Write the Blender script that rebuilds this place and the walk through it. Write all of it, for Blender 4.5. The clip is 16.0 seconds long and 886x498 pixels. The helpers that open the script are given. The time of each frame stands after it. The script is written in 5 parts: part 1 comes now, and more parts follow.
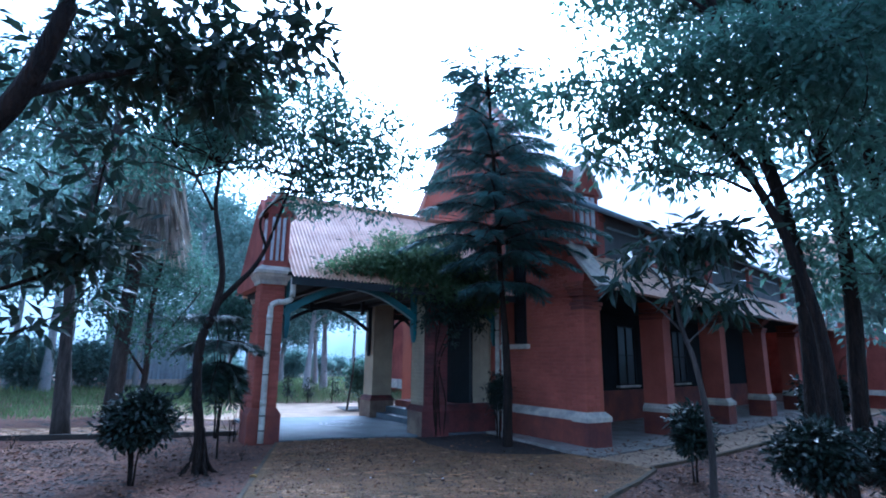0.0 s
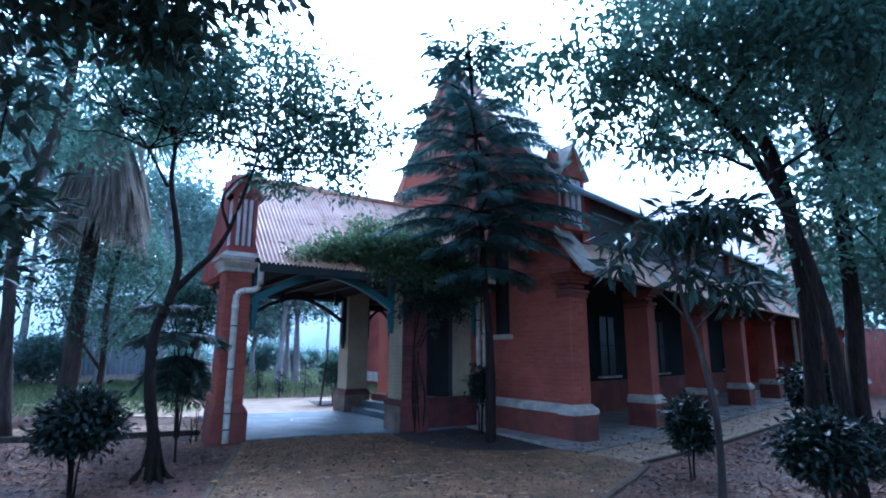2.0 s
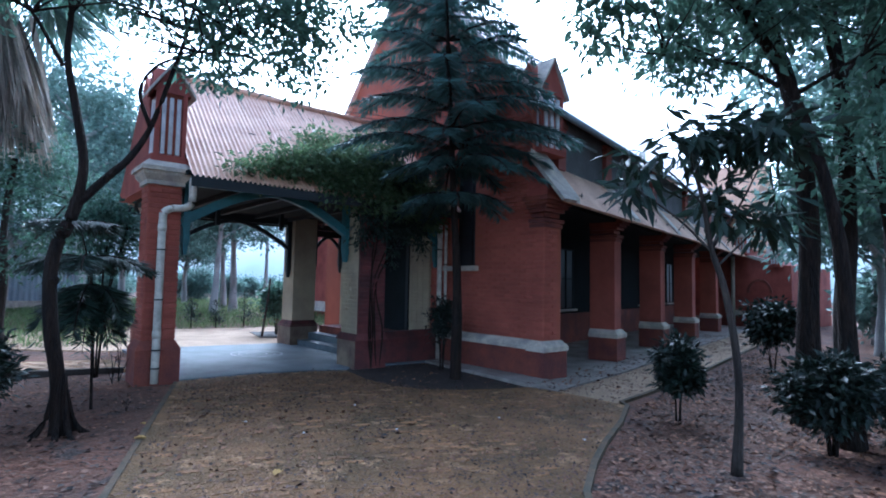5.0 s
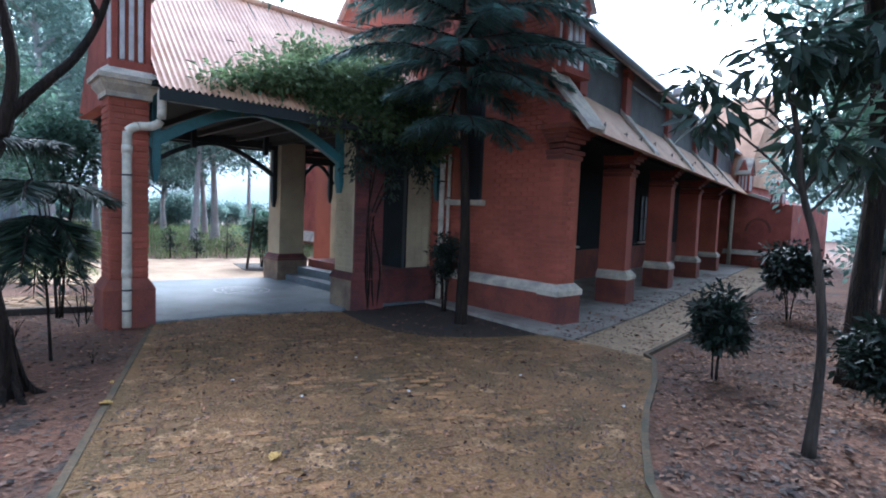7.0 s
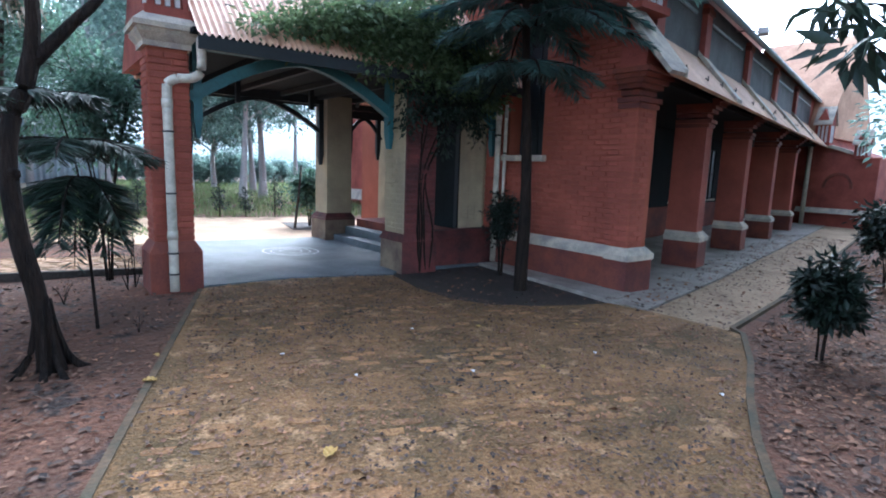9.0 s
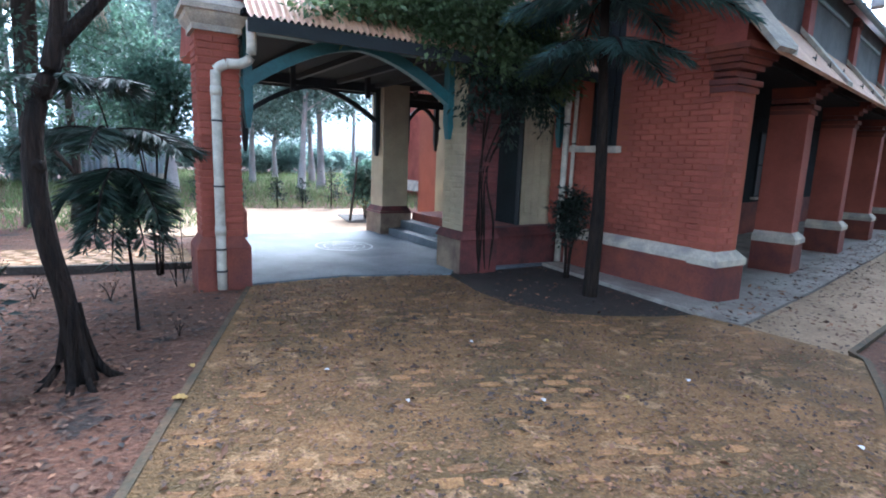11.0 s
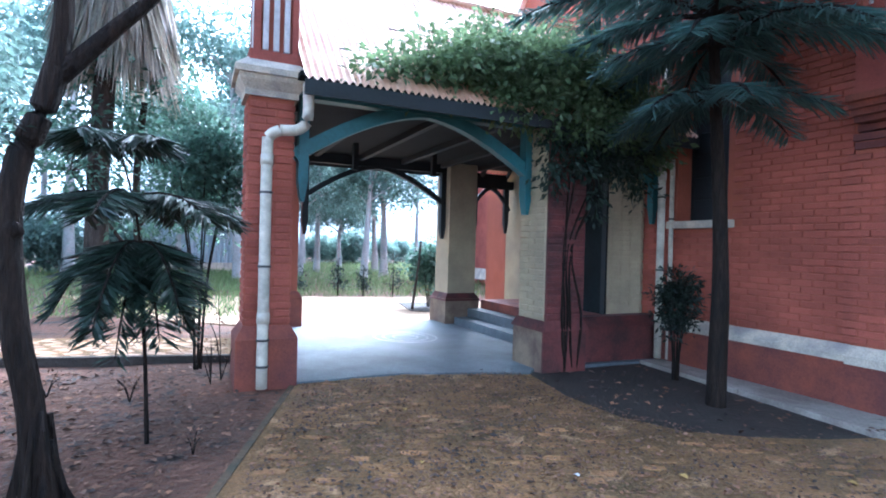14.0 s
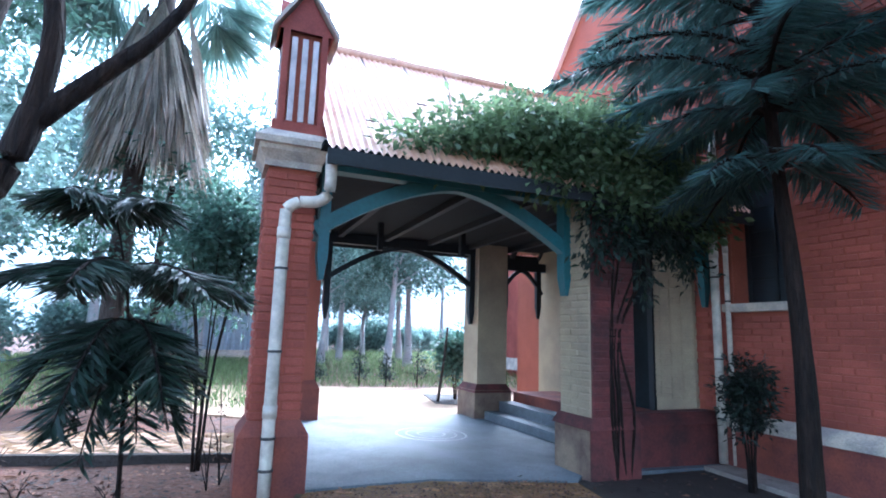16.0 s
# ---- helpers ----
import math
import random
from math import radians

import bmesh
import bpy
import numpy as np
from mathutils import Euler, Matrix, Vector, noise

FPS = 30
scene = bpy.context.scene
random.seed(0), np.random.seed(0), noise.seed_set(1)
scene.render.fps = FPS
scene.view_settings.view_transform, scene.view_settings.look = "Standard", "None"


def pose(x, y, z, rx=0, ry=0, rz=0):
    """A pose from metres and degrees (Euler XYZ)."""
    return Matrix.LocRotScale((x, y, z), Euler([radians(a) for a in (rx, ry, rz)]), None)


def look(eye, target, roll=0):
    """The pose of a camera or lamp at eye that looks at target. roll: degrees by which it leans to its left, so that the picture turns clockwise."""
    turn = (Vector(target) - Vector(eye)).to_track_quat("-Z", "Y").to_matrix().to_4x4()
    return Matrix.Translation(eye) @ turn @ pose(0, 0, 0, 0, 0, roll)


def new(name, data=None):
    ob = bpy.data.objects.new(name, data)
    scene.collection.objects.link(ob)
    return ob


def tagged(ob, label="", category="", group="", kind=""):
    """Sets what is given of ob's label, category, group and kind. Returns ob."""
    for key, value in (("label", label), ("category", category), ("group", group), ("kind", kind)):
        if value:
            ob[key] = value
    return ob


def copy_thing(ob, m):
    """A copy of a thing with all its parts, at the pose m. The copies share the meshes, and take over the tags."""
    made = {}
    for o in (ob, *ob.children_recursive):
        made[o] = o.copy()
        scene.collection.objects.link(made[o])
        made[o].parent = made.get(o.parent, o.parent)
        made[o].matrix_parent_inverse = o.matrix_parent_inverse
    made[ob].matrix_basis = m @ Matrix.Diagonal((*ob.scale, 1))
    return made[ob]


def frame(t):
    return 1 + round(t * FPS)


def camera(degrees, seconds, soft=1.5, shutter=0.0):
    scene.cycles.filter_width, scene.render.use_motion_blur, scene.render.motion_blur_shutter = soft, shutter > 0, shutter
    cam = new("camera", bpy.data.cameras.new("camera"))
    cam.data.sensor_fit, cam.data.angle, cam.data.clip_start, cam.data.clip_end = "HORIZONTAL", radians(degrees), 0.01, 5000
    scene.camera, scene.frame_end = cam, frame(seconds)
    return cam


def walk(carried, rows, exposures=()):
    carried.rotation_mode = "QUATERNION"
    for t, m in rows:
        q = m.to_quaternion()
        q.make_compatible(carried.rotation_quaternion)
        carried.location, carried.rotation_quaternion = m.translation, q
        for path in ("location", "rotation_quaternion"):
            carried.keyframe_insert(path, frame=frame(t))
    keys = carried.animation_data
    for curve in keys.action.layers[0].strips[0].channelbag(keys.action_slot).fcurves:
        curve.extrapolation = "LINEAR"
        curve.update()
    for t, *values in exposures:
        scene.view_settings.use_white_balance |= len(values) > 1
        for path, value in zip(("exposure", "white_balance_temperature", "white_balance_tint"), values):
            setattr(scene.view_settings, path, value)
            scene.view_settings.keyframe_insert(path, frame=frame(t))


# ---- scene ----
cam = camera(79.5, 16.0, soft=1.9)
# seconds, eye x y z, yaw, pitch, roll
ROWS = [
    (0.0, -0.013, -0.631, 1.478, -31.08, 11.87, 0.69),
    (0.5, 0.038, -0.492, 1.469, -31.55, 12.06, 0.44),
    (1.0, 0.099, -0.352, 1.462, -32.24, 12.12, 0.23),
    (1.5, 0.165, -0.207, 1.461, -33.04, 11.90, 0.02),
    (2.0, 0.225, -0.056, 1.472, -33.89, 11.05, 0.17),
    (2.5, 0.261, 0.090, 1.494, -34.84, 10.16, 0.30),
    (3.0, 0.287, 0.236, 1.506, -35.79, 9.26, 0.39),
    (3.5, 0.315, 0.400, 1.490, -36.82, 8.32, 0.57),
    (4.0, 0.345, 0.574, 1.465, -37.85, 7.40, 0.74),
    (6.5, 0.777, 1.786, 1.593, -42.84, -2.53, 2.25),
    (7.0, 0.825, 1.950, 1.596, -42.31, -3.82, 2.32),
    (7.5, 0.880, 2.091, 1.601, -41.43, -5.16, 2.35),
    (8.0, 0.935, 2.222, 1.600, -40.36, -6.30, 2.23),
    (8.5, 0.997, 2.356, 1.595, -39.05, -7.43, 2.09),
    (9.0, 1.056, 2.503, 1.599, -37.75, -8.63, 1.97),
    (11.5, 1.408, 3.163, 1.614, -30.59, -9.69, 2.18),
    (12.0, 1.452, 3.299, 1.617, -29.55, -9.24, 2.12),
    (12.5, 1.513, 3.456, 1.575, -28.44, -7.33, 1.85),
    (13.0, 1.606, 3.649, 1.492, -27.15, -5.13, 1.55),
    (13.5, 1.686, 3.862, 1.446, -25.96, -2.95, 1.36),
    (14.0, 1.733, 4.028, 1.442, -24.94, -0.32, 1.53),
    (14.5, 1.775, 4.169, 1.432, -23.83, 2.49, 1.84),
    (15.0, 1.816, 4.299, 1.400, -22.63, 5.44, 2.31),
    (15.5, 1.856, 4.437, 1.383, -22.25, 7.55, 2.28),
    (16.0, 1.905, 4.569, 1.389, -22.04, 9.08, 1.76),
]
walk(cam, [(t, pose(x, y, z, 0, 0, yaw) @ pose(0, 0, 0, 90 + pitch) @ pose(0, 0, 0, 0, 0, roll)) for t, x, y, z, yaw, pitch, roll in ROWS],
     exposures=[(0.0, 1.6, 4050, 7), (2.0, 1.52, 4050, 7), (4.0, 1.5, 4250, 7), (7.0, 1.95, 5050, 8), (9.0, 2.22, 5100, 8), (11.5, 2.62, 5050, 8), (13.5, 2.95, 4850, 8), (16.0, 2.78, 4680, 9)])

# ---- light: bright overcast morning ----
world = bpy.data.worlds.new("world")
scene.world = world
world.use_nodes = True
wn = world.node_tree
wn.nodes.clear()
sky = wn.nodes.new("ShaderNodeTexSky")
sky.sky_type = "NISHITA"
sky.sun_disc = False
sky.sun_elevation, sky.sun_rotation = radians(38), radians(36)
sky.air_density, sky.dust_density, sky.ozone_density = 1.0, 4.0, 1.5
hs = wn.nodes.new("ShaderNodeHueSaturation")
hs.inputs["Saturation"].default_value = 0.5
hs.inputs["Value"].default_value = 1.5
bg = wn.nodes.new("ShaderNodeBackground")
bg.inputs["Strength"].default_value = 0.15
wo = wn.nodes.new("ShaderNodeOutputWorld")
wn.links.new(sky.outputs[0], hs.inputs["Color"])
wn.links.new(hs.outputs[0], bg.inputs["Color"])
wn.links.new(bg.outputs[0], wo.inputs["Surface"])
sun_data = bpy.data.lights.new("sun", "SUN")
sun_data.energy, sun_data.angle, sun_data.color = 0.9, radians(25), (1.0, 0.96, 0.9)
sun = new("sun", sun_data)
sun.matrix_world = look((30, 42, 40), (4, 6, 0))


# ---- materials ----
def mat(name, base, rough=0.7, vary=0.25, scale=6.0, fine=60.0, bump=0.25, second=None, blotch=1.2, metal=0.0, rand=0.0, dist=0.01, island=False, spec=0.5, third=None, third_scale=3.0, third_edge=0.56, stretch=1.0):
    """A node material with stains at a large scale and grain at a small one."""
    m = bpy.data.materials.new(name)
    m.use_nodes = True
    nt = m.node_tree
    b = nt.nodes["Principled BSDF"]
    b.inputs["Roughness"].default_value, b.inputs["Metallic"].default_value = rough, metal
    b.inputs["Specular IOR Level"].default_value = spec
    n1 = nt.nodes.new("ShaderNodeTexNoise")
    n1.inputs["Scale"].default_value, n1.inputs["Detail"].default_value, n1.inputs["Roughness"].default_value = blotch, 6, 0.62
    n2 = nt.nodes.new("ShaderNodeTexNoise")
    n2.inputs["Scale"].default_value, n2.inputs["Detail"].default_value = fine, 4
    geo = nt.nodes.new("ShaderNodeNewGeometry")
    mp = nt.nodes.new("ShaderNodeMapping")
    mp.inputs["Scale"].default_value = (1, 1, stretch)
    nt.links.new(geo.outputs["Position"], mp.inputs["Vector"])
    nt.links.new(mp.outputs[0], n1.inputs["Vector"])
    nt.links.new(mp.outputs[0], n2.inputs["Vector"])
    r1 = nt.nodes.new("ShaderNodeValToRGB")
    second = second or tuple(c * (1 - vary) for c in base)
    r1.color_ramp.elements[0].position, r1.color_ramp.elements[1].position = 0.36, 0.64
    r1.color_ramp.elements[0].color, r1.color_ramp.elements[1].color = (*second, 1), (*base, 1)
    nt.links.new(n1.outputs["Fac"], r1.inputs["Fac"])
    base_out = r1.outputs["Color"]
    if third:
        n3 = nt.nodes.new("ShaderNodeTexNoise")
        n3.inputs["Scale"].default_value, n3.inputs["Detail"].default_value, n3.inputs["Roughness"].default_value = third_scale, 8, 0.7
        nt.links.new(geo.outputs["Position"], n3.inputs["Vector"])
        r3 = nt.nodes.new("ShaderNodeValToRGB")
        r3.color_ramp.elements[0].position, r3.color_ramp.elements[1].position = third_edge, third_edge + 0.07
        nt.links.new(n3.outputs["Fac"], r3.inputs["Fac"])
        m3 = nt.nodes.new("ShaderNodeMix")
        m3.data_type = "RGBA"
        m3.inputs["B"].default_value = (*third, 1)
        nt.links.new(r3.outputs["Color"], m3.inputs["Factor"])
        nt.links.new(base_out, m3.inputs["A"])
        base_out = m3.outputs["Result"]
    mix = nt.nodes.new("ShaderNodeMix")
    mix.data_type, mix.blend_type = "RGBA", "OVERLAY"
    mix.inputs["Factor"].default_value = min(1.0, vary * 1.6)
    nt.links.new(base_out, mix.inputs["A"])
    nt.links.new(n2.outputs["Color"], mix.inputs["B"])
    bw = nt.nodes.new("ShaderNodeRGBToBW")
    nt.links.new(n2.outputs["Color"], bw.inputs[0])
    nt.links.new(bw.outputs[0], mix.inputs["B"])
    out = mix.outputs["Result"]
    if rand:
        info = nt.nodes.new("ShaderNodeObjectInfo")
        hsv = nt.nodes.new("ShaderNodeHueSaturation")
        mr = nt.nodes.new("ShaderNodeMapRange")
        mr.inputs["To Min"].default_value, mr.inputs["To Max"].default_value = 1 - rand, 1 + rand
        nt.links.new(geo.outputs["Random Per Island"] if island else info.outputs["Random"], mr.inputs["Value"])
        nt.links.new(mr.outputs[0], hsv.inputs["Value"])
        nt.links.new(out, hsv.inputs["Color"])
        out = hsv.outputs["Color"]
    nt.links.new(out, b.inputs["Base Color"])
    if bump:
        bp = nt.nodes.new("ShaderNodeBump")
        bp.inputs["Strength"].default_value, bp.inputs["Distance"].default_value = bump, dist
        nt.links.new(n2.outputs["Fac"], bp.inputs["Height"])
        nt.links.new(bp.outputs[0], b.inputs["Normal"])
    return m


def leaf_mat(name, base, glow=0.4, rough=0.45, vary=0.35):
    m = mat(name, base, rough=rough, vary=vary, fine=25, bump=0.0, blotch=2.5, rand=0.35, island=True, spec=0.35)
    nt = m.node_tree
    b, o = nt.nodes["Principled BSDF"], nt.nodes["Material Output"]
    tr = nt.nodes.new("ShaderNodeBsdfTranslucent")
    nt.links.new(b.inputs["Base Color"].links[0].from_socket, tr.inputs["Color"])
    mx = nt.nodes.new("ShaderNodeMixShader")
    mx.inputs[0].default_value = glow
    nt.links.new(b.outputs[0], mx.inputs[1])
    nt.links.new(tr.outputs[0], mx.inputs[2])
    nt.links.new(mx.outputs[0], o.inputs["Surface"])
    return m


BRICK = mat("brick_red", (0.345, 0.088, 0.056), 0.8, 0.3, fine=80, bump=0.6, second=(0.235, 0.058, 0.038), rand=0.13)
BRICK_I = mat("brick_red_joined", (0.345, 0.088, 0.056), 0.8, 0.3, fine=80, bump=0.6, second=(0.235, 0.058, 0.038), rand=0.13, island=True)
MORTAR = mat("mortar_red", (0.33, 0.09, 0.05), 0.85, 0.25, fine=70, bump=0.5)
RENDER_RED = mat("red_render", (0.36, 0.09, 0.06), 0.8, 0.25, fine=50, bump=0.4, second=(0.2, 0.042, 0.032))
BASE_RED = mat("red_plinth_render", (0.215, 0.055, 0.03), 0.8, 0.35, fine=50, bump=0.4, second=(0.11, 0.032, 0.028), blotch=2.2)
CREAM = mat("cream_paint", (0.43, 0.345, 0.215), 0.8, 0.2, fine=50, bump=0.3, second=(0.3, 0.24, 0.16))
# Shaded copy of the cream paint: pedestal shade is put into the colour.
SHADED_CREAM = mat("shaded_cream", (0.24, 0.175, 0.115), 0.8, 0.3, fine=50, bump=0.3, second=(0.12, 0.075, 0.055), blotch=3)
PALE = mat("pale_cement", (0.58, 0.5, 0.385), 0.8, 0.35, fine=60, bump=0.4, second=(0.32, 0.28, 0.25), blotch=4)
WHITE = mat("chalky_white", (0.74, 0.7, 0.69), 0.8, 0.2, fine=60, bump=0.3, second=(0.5, 0.47, 0.46), blotch=6)
CONCRETE = mat("smooth_concrete", (0.155, 0.172, 0.182), 0.75, 0.4, fine=40, bump=0.25, second=(0.085, 0.097, 0.105), blotch=1.3, spec=0.3)
APRON = mat("apron_cement", (0.35, 0.305, 0.26), 0.8, 0.35, fine=40, bump=0.5, second=(0.19, 0.155, 0.13), blotch=1.8, third=(0.13, 0.1, 0.08), third_scale=6, third_edge=0.62)
PATHMUD = mat("muddy_path", (0.39, 0.265, 0.16), 0.85, 0.45, fine=30, bump=0.7, second=(0.25, 0.165, 0.095), blotch=1.6, third=(0.12, 0.085, 0.06), third_scale=8, third_edge=0.6, dist=0.03)
JOINT = mat("mossy_drive", (0.24, 0.123, 0.044), 0.85, 0.75, fine=40, bump=1.0, second=(0.098, 0.059, 0.017), blotch=1.1, dist=0.04, third=(0.37, 0.215, 0.1), third_scale=2.6, third_edge=0.56)
PAVER = mat("worn_brick_paver", (0.33, 0.16, 0.06), 0.8, 0.7, fine=50, bump=0.9, second=(0.13, 0.07, 0.02), blotch=1.7, rand=0.3, dist=0.02, third=(0.42, 0.25, 0.12), third_scale=7, third_edge=0.62)
PAVER_I = mat("worn_brick_paver_joined", (0.33, 0.16, 0.06), 0.8, 0.7, fine=50, bump=0.9, second=(0.13, 0.07, 0.02), blotch=1.7, rand=0.3, dist=0.02, island=True, third=(0.42, 0.25, 0.12), third_scale=7, third_edge=0.62)
SOIL = mat("damp_soil", (0.15, 0.064, 0.034), 0.9, 0.6, fine=22, bump=1.0, second=(0.075, 0.034, 0.018), blotch=0.9, dist=0.05, third=(0.04, 0.026, 0.02), third_scale=2.2, third_edge=0.55)
DARKSOIL = mat("wet_dark_soil", (0.036, 0.025, 0.018), 0.8, 0.4, fine=26, bump=0.8, blotch=2, dist=0.03)
KERB = mat("mossy_kerb", (0.11, 0.068, 0.032), 0.85, 0.5, fine=40, bump=0.6, second=(0.05, 0.042, 0.022), blotch=5)
SHEET = mat("faded_pink_sheet", (0.76, 0.46, 0.31), 0.5, 0.25, fine=20, bump=0.15, second=(0.56, 0.3, 0.19), blotch=2.5)
TILE = mat("pink_roof_sheet", (0.58, 0.35, 0.22), 0.75, 0.3, fine=20, bump=0.3, second=(0.42, 0.24, 0.145), blotch=1.6)
# Wet main roof: the sky's glare is put into this paler pink.
ROOF_GLARE = mat("wet_glare_roof", (0.8, 0.67, 0.62), 0.38, 0.2, fine=14, bump=0.2, second=(0.68, 0.53, 0.48), blotch=1.2)
# Near-black: the shade of arcade, porch ceiling and door is put into this colour.
SHADE_BLACK = mat("shade_black", (0.012, 0.016, 0.018), 0.85, 0.3, fine=25, bump=0.3, spec=0.2)
TEAL = mat("teal_paint", (0.03, 0.135, 0.15), 0.5, 0.25, fine=30, bump=0.2)
DARKWOOD = mat("dark_timber", (0.014, 0.019, 0.022), 0.7, 0.3, fine=25, bump=0.4)
# Darker reds: creeper and porch shade is put into the base colour.
SHADED_RED = mat("stained_red", (0.13, 0.03, 0.026), 0.85, 0.4, fine=40, bump=0.5, second=(0.055, 0.02, 0.018), blotch=3)
SHADED_RED_I = mat("shaded_red_brick", (0.13, 0.03, 0.026), 0.85, 0.4, fine=60, bump=0.5, second=(0.055, 0.02, 0.018), blotch=3, rand=0.2, island=True)
PVC = mat("weathered_pvc", (0.62, 0.56, 0.46), 0.5, 0.2, fine=15, bump=0.1, second=(0.4, 0.36, 0.29), blotch=7)
IRON = mat("rusty_strap", (0.05, 0.045, 0.04), 0.6, 0.3)
BARK = mat("dark_bark", (0.028, 0.018, 0.013), 0.95, 0.6, fine=55, bump=1.0, second=(0.011, 0.009, 0.008), blotch=16, dist=0.06, stretch=0.16, spec=0.2)
BARKGREY = mat("grey_bark", (0.06, 0.047, 0.038), 0.95, 0.5, fine=40, bump=0.9, second=(0.026, 0.021, 0.018), blotch=10, dist=0.03, stretch=0.2, spec=0.25)
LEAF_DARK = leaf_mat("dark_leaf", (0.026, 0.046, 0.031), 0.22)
LEAF_BUSH = leaf_mat("bush_leaf", (0.014, 0.024, 0.016), 0.1, rough=0.45)
LEAF_MID = leaf_mat("mid_leaf", (0.1, 0.175, 0.125), 0.58)
LEAF_VINE = leaf_mat("vine_leaf", (0.17, 0.24, 0.115), 0.55)
# Far leaves and bark: distance haze is put into these paler base colours.
LEAF_HAZE = leaf_mat("hazed_far_leaf", (0.19, 0.28, 0.24), 0.6)
BARK_HAZE = mat("hazed_bark", (0.36, 0.36, 0.35), 0.9, 0.3, fine=20, bump=0.4)
NEEDLE = leaf_mat("conifer_needle", (0.1, 0.175, 0.155), 0.55)
FROND = leaf_mat("dry_frond", (0.3, 0.26, 0.2), 0.4)
LITTER = mat("fallen_leaf", (0.21, 0.098, 0.046), 0.7, 0.35, bump=0.0, second=(0.04, 0.026, 0.022), rand=0.85, island=True)
GRASS = leaf_mat("grass_blade", (0.16, 0.22, 0.085), 0.45)
YELLOW = mat("yellow_leaf", (0.48, 0.30, 0.08), 0.7, 0.3, bump=0.0, fine=40)
PATH_BRICK = mat("path_brick", (0.48, 0.29, 0.16), 0.85, 0.35, fine=30, bump=0.4, second=(0.3, 0.19, 0.12), blotch=1.5, rand=0.25, island=True)
BOARDS = mat("weathered_boards", (0.105, 0.1, 0.105), 0.75, 0.35, fine=30, bump=0.4, second=(0.06, 0.058, 0.06), blotch=2.0)
CHALK = mat("rubbed_chalk", (0.55, 0.57, 0.58), 0.9, 0.3, fine=60, bump=0.1, second=(0.32, 0.34, 0.35), blotch=5)
GLASS = mat("dim_glass", (0.02, 0.025, 0.03), 0.28, 0.1, bump=0.0, spec=0.3)
STEEL = mat("grey_sheet", (0.30, 0.36, 0.40), 0.5, 0.2, fine=6, bump=0.1)


# ---- shape helpers ----
def gz(x, y):
    """Height of the ground, which tilts a little across the yard."""
    return 0.02 - 0.02 * (min(max(x, -2), 10) - 2.5)


def mesh_of(name, bm, material, smooth=False):
    me = bpy.data.meshes.new(name)
    bm.normal_update()
    bm.to_mesh(me)
    bm.free()
    me.materials.append(material)
    if smooth:
        me.polygons.foreach_set("use_smooth", [True] * len(me.polygons))
    return me


def part(name, bm, material, parent, label="", smooth=False):
    ob = new(name, mesh_of(name, bm, material, smooth))
    ob.parent = parent
    if label:
        ob["label"] = label
    return ob


def structure(name, bm, material, label, category, smooth=False):
    return tagged(new(name, mesh_of(name, bm, material, smooth)), label, category, kind="structure")


def thing(name, x, y, z, label, category, group="", turn=0.0):
    e = new(name)
    e.empty_display_size = 0.1
    e.matrix_basis = pose(x, y, z, 0, 0, turn)
    return tagged(e, label, category, group)


def box(bm, x0, y0, z0, x1, y1, z1, bevel=0.0):
    r = bmesh.ops.create_cube(bm, size=1.0, matrix=Matrix.Translation(((x0 + x1) / 2, (y0 + y1) / 2, (z0 + z1) / 2)) @ Matrix.Diagonal((x1 - x0, y1 - y0, z1 - z0, 1)))
    if bevel:
        es = list({e for v in r["verts"] for e in v.link_edges})
        bmesh.ops.bevel(bm, geom=es, offset=bevel, segments=2, affect="EDGES", profile=0.6)
    return bm


def boxed(*a, bevel=0.0):
    return box(bmesh.new(), *a, bevel=bevel)


def frustum(bm, b, zb, t, zt):
    """A block with a rectangular foot b and top t, each (x0, y0, x1, y1)."""
    lo = [bm.verts.new((x, y, zb)) for x, y in ((b[0], b[1]), (b[2], b[1]), (b[2], b[3]), (b[0], b[3]))]
    hi = [bm.verts.new((x, y, zt)) for x, y in ((t[0], t[1]), (t[2], t[1]), (t[2], t[3]), (t[0], t[3]))]
    bm.faces.new(lo[::-1])
    bm.faces.new(hi)
    for i in range(4):
        bm.faces.new((lo[i], lo[(i + 1) % 4], hi[(i + 1) % 4], hi[i]))
    return bm


def prism(bm, pts, axis, a, b):
    """Extrudes a polygon, given in the two other axes in order, from a to b along axis."""
    def at(p, q):
        return {"x": (q, p[0], p[1]), "y": (p[0], q, p[1]), "z": (p[0], p[1], q)}[axis]
    lo, hi = [bm.verts.new(at(p, a)) for p in pts], [bm.verts.new(at(p, b)) for p in pts]
    bm.faces.new(lo)
    bm.faces.new(hi[::-1])
    for i in range(len(pts)):
        j = (i + 1) % len(pts)
        bm.faces.new((lo[j], lo[i], hi[i], hi[j]))
    bmesh.ops.recalc_face_normals(bm, faces=bm.faces)
    return bm


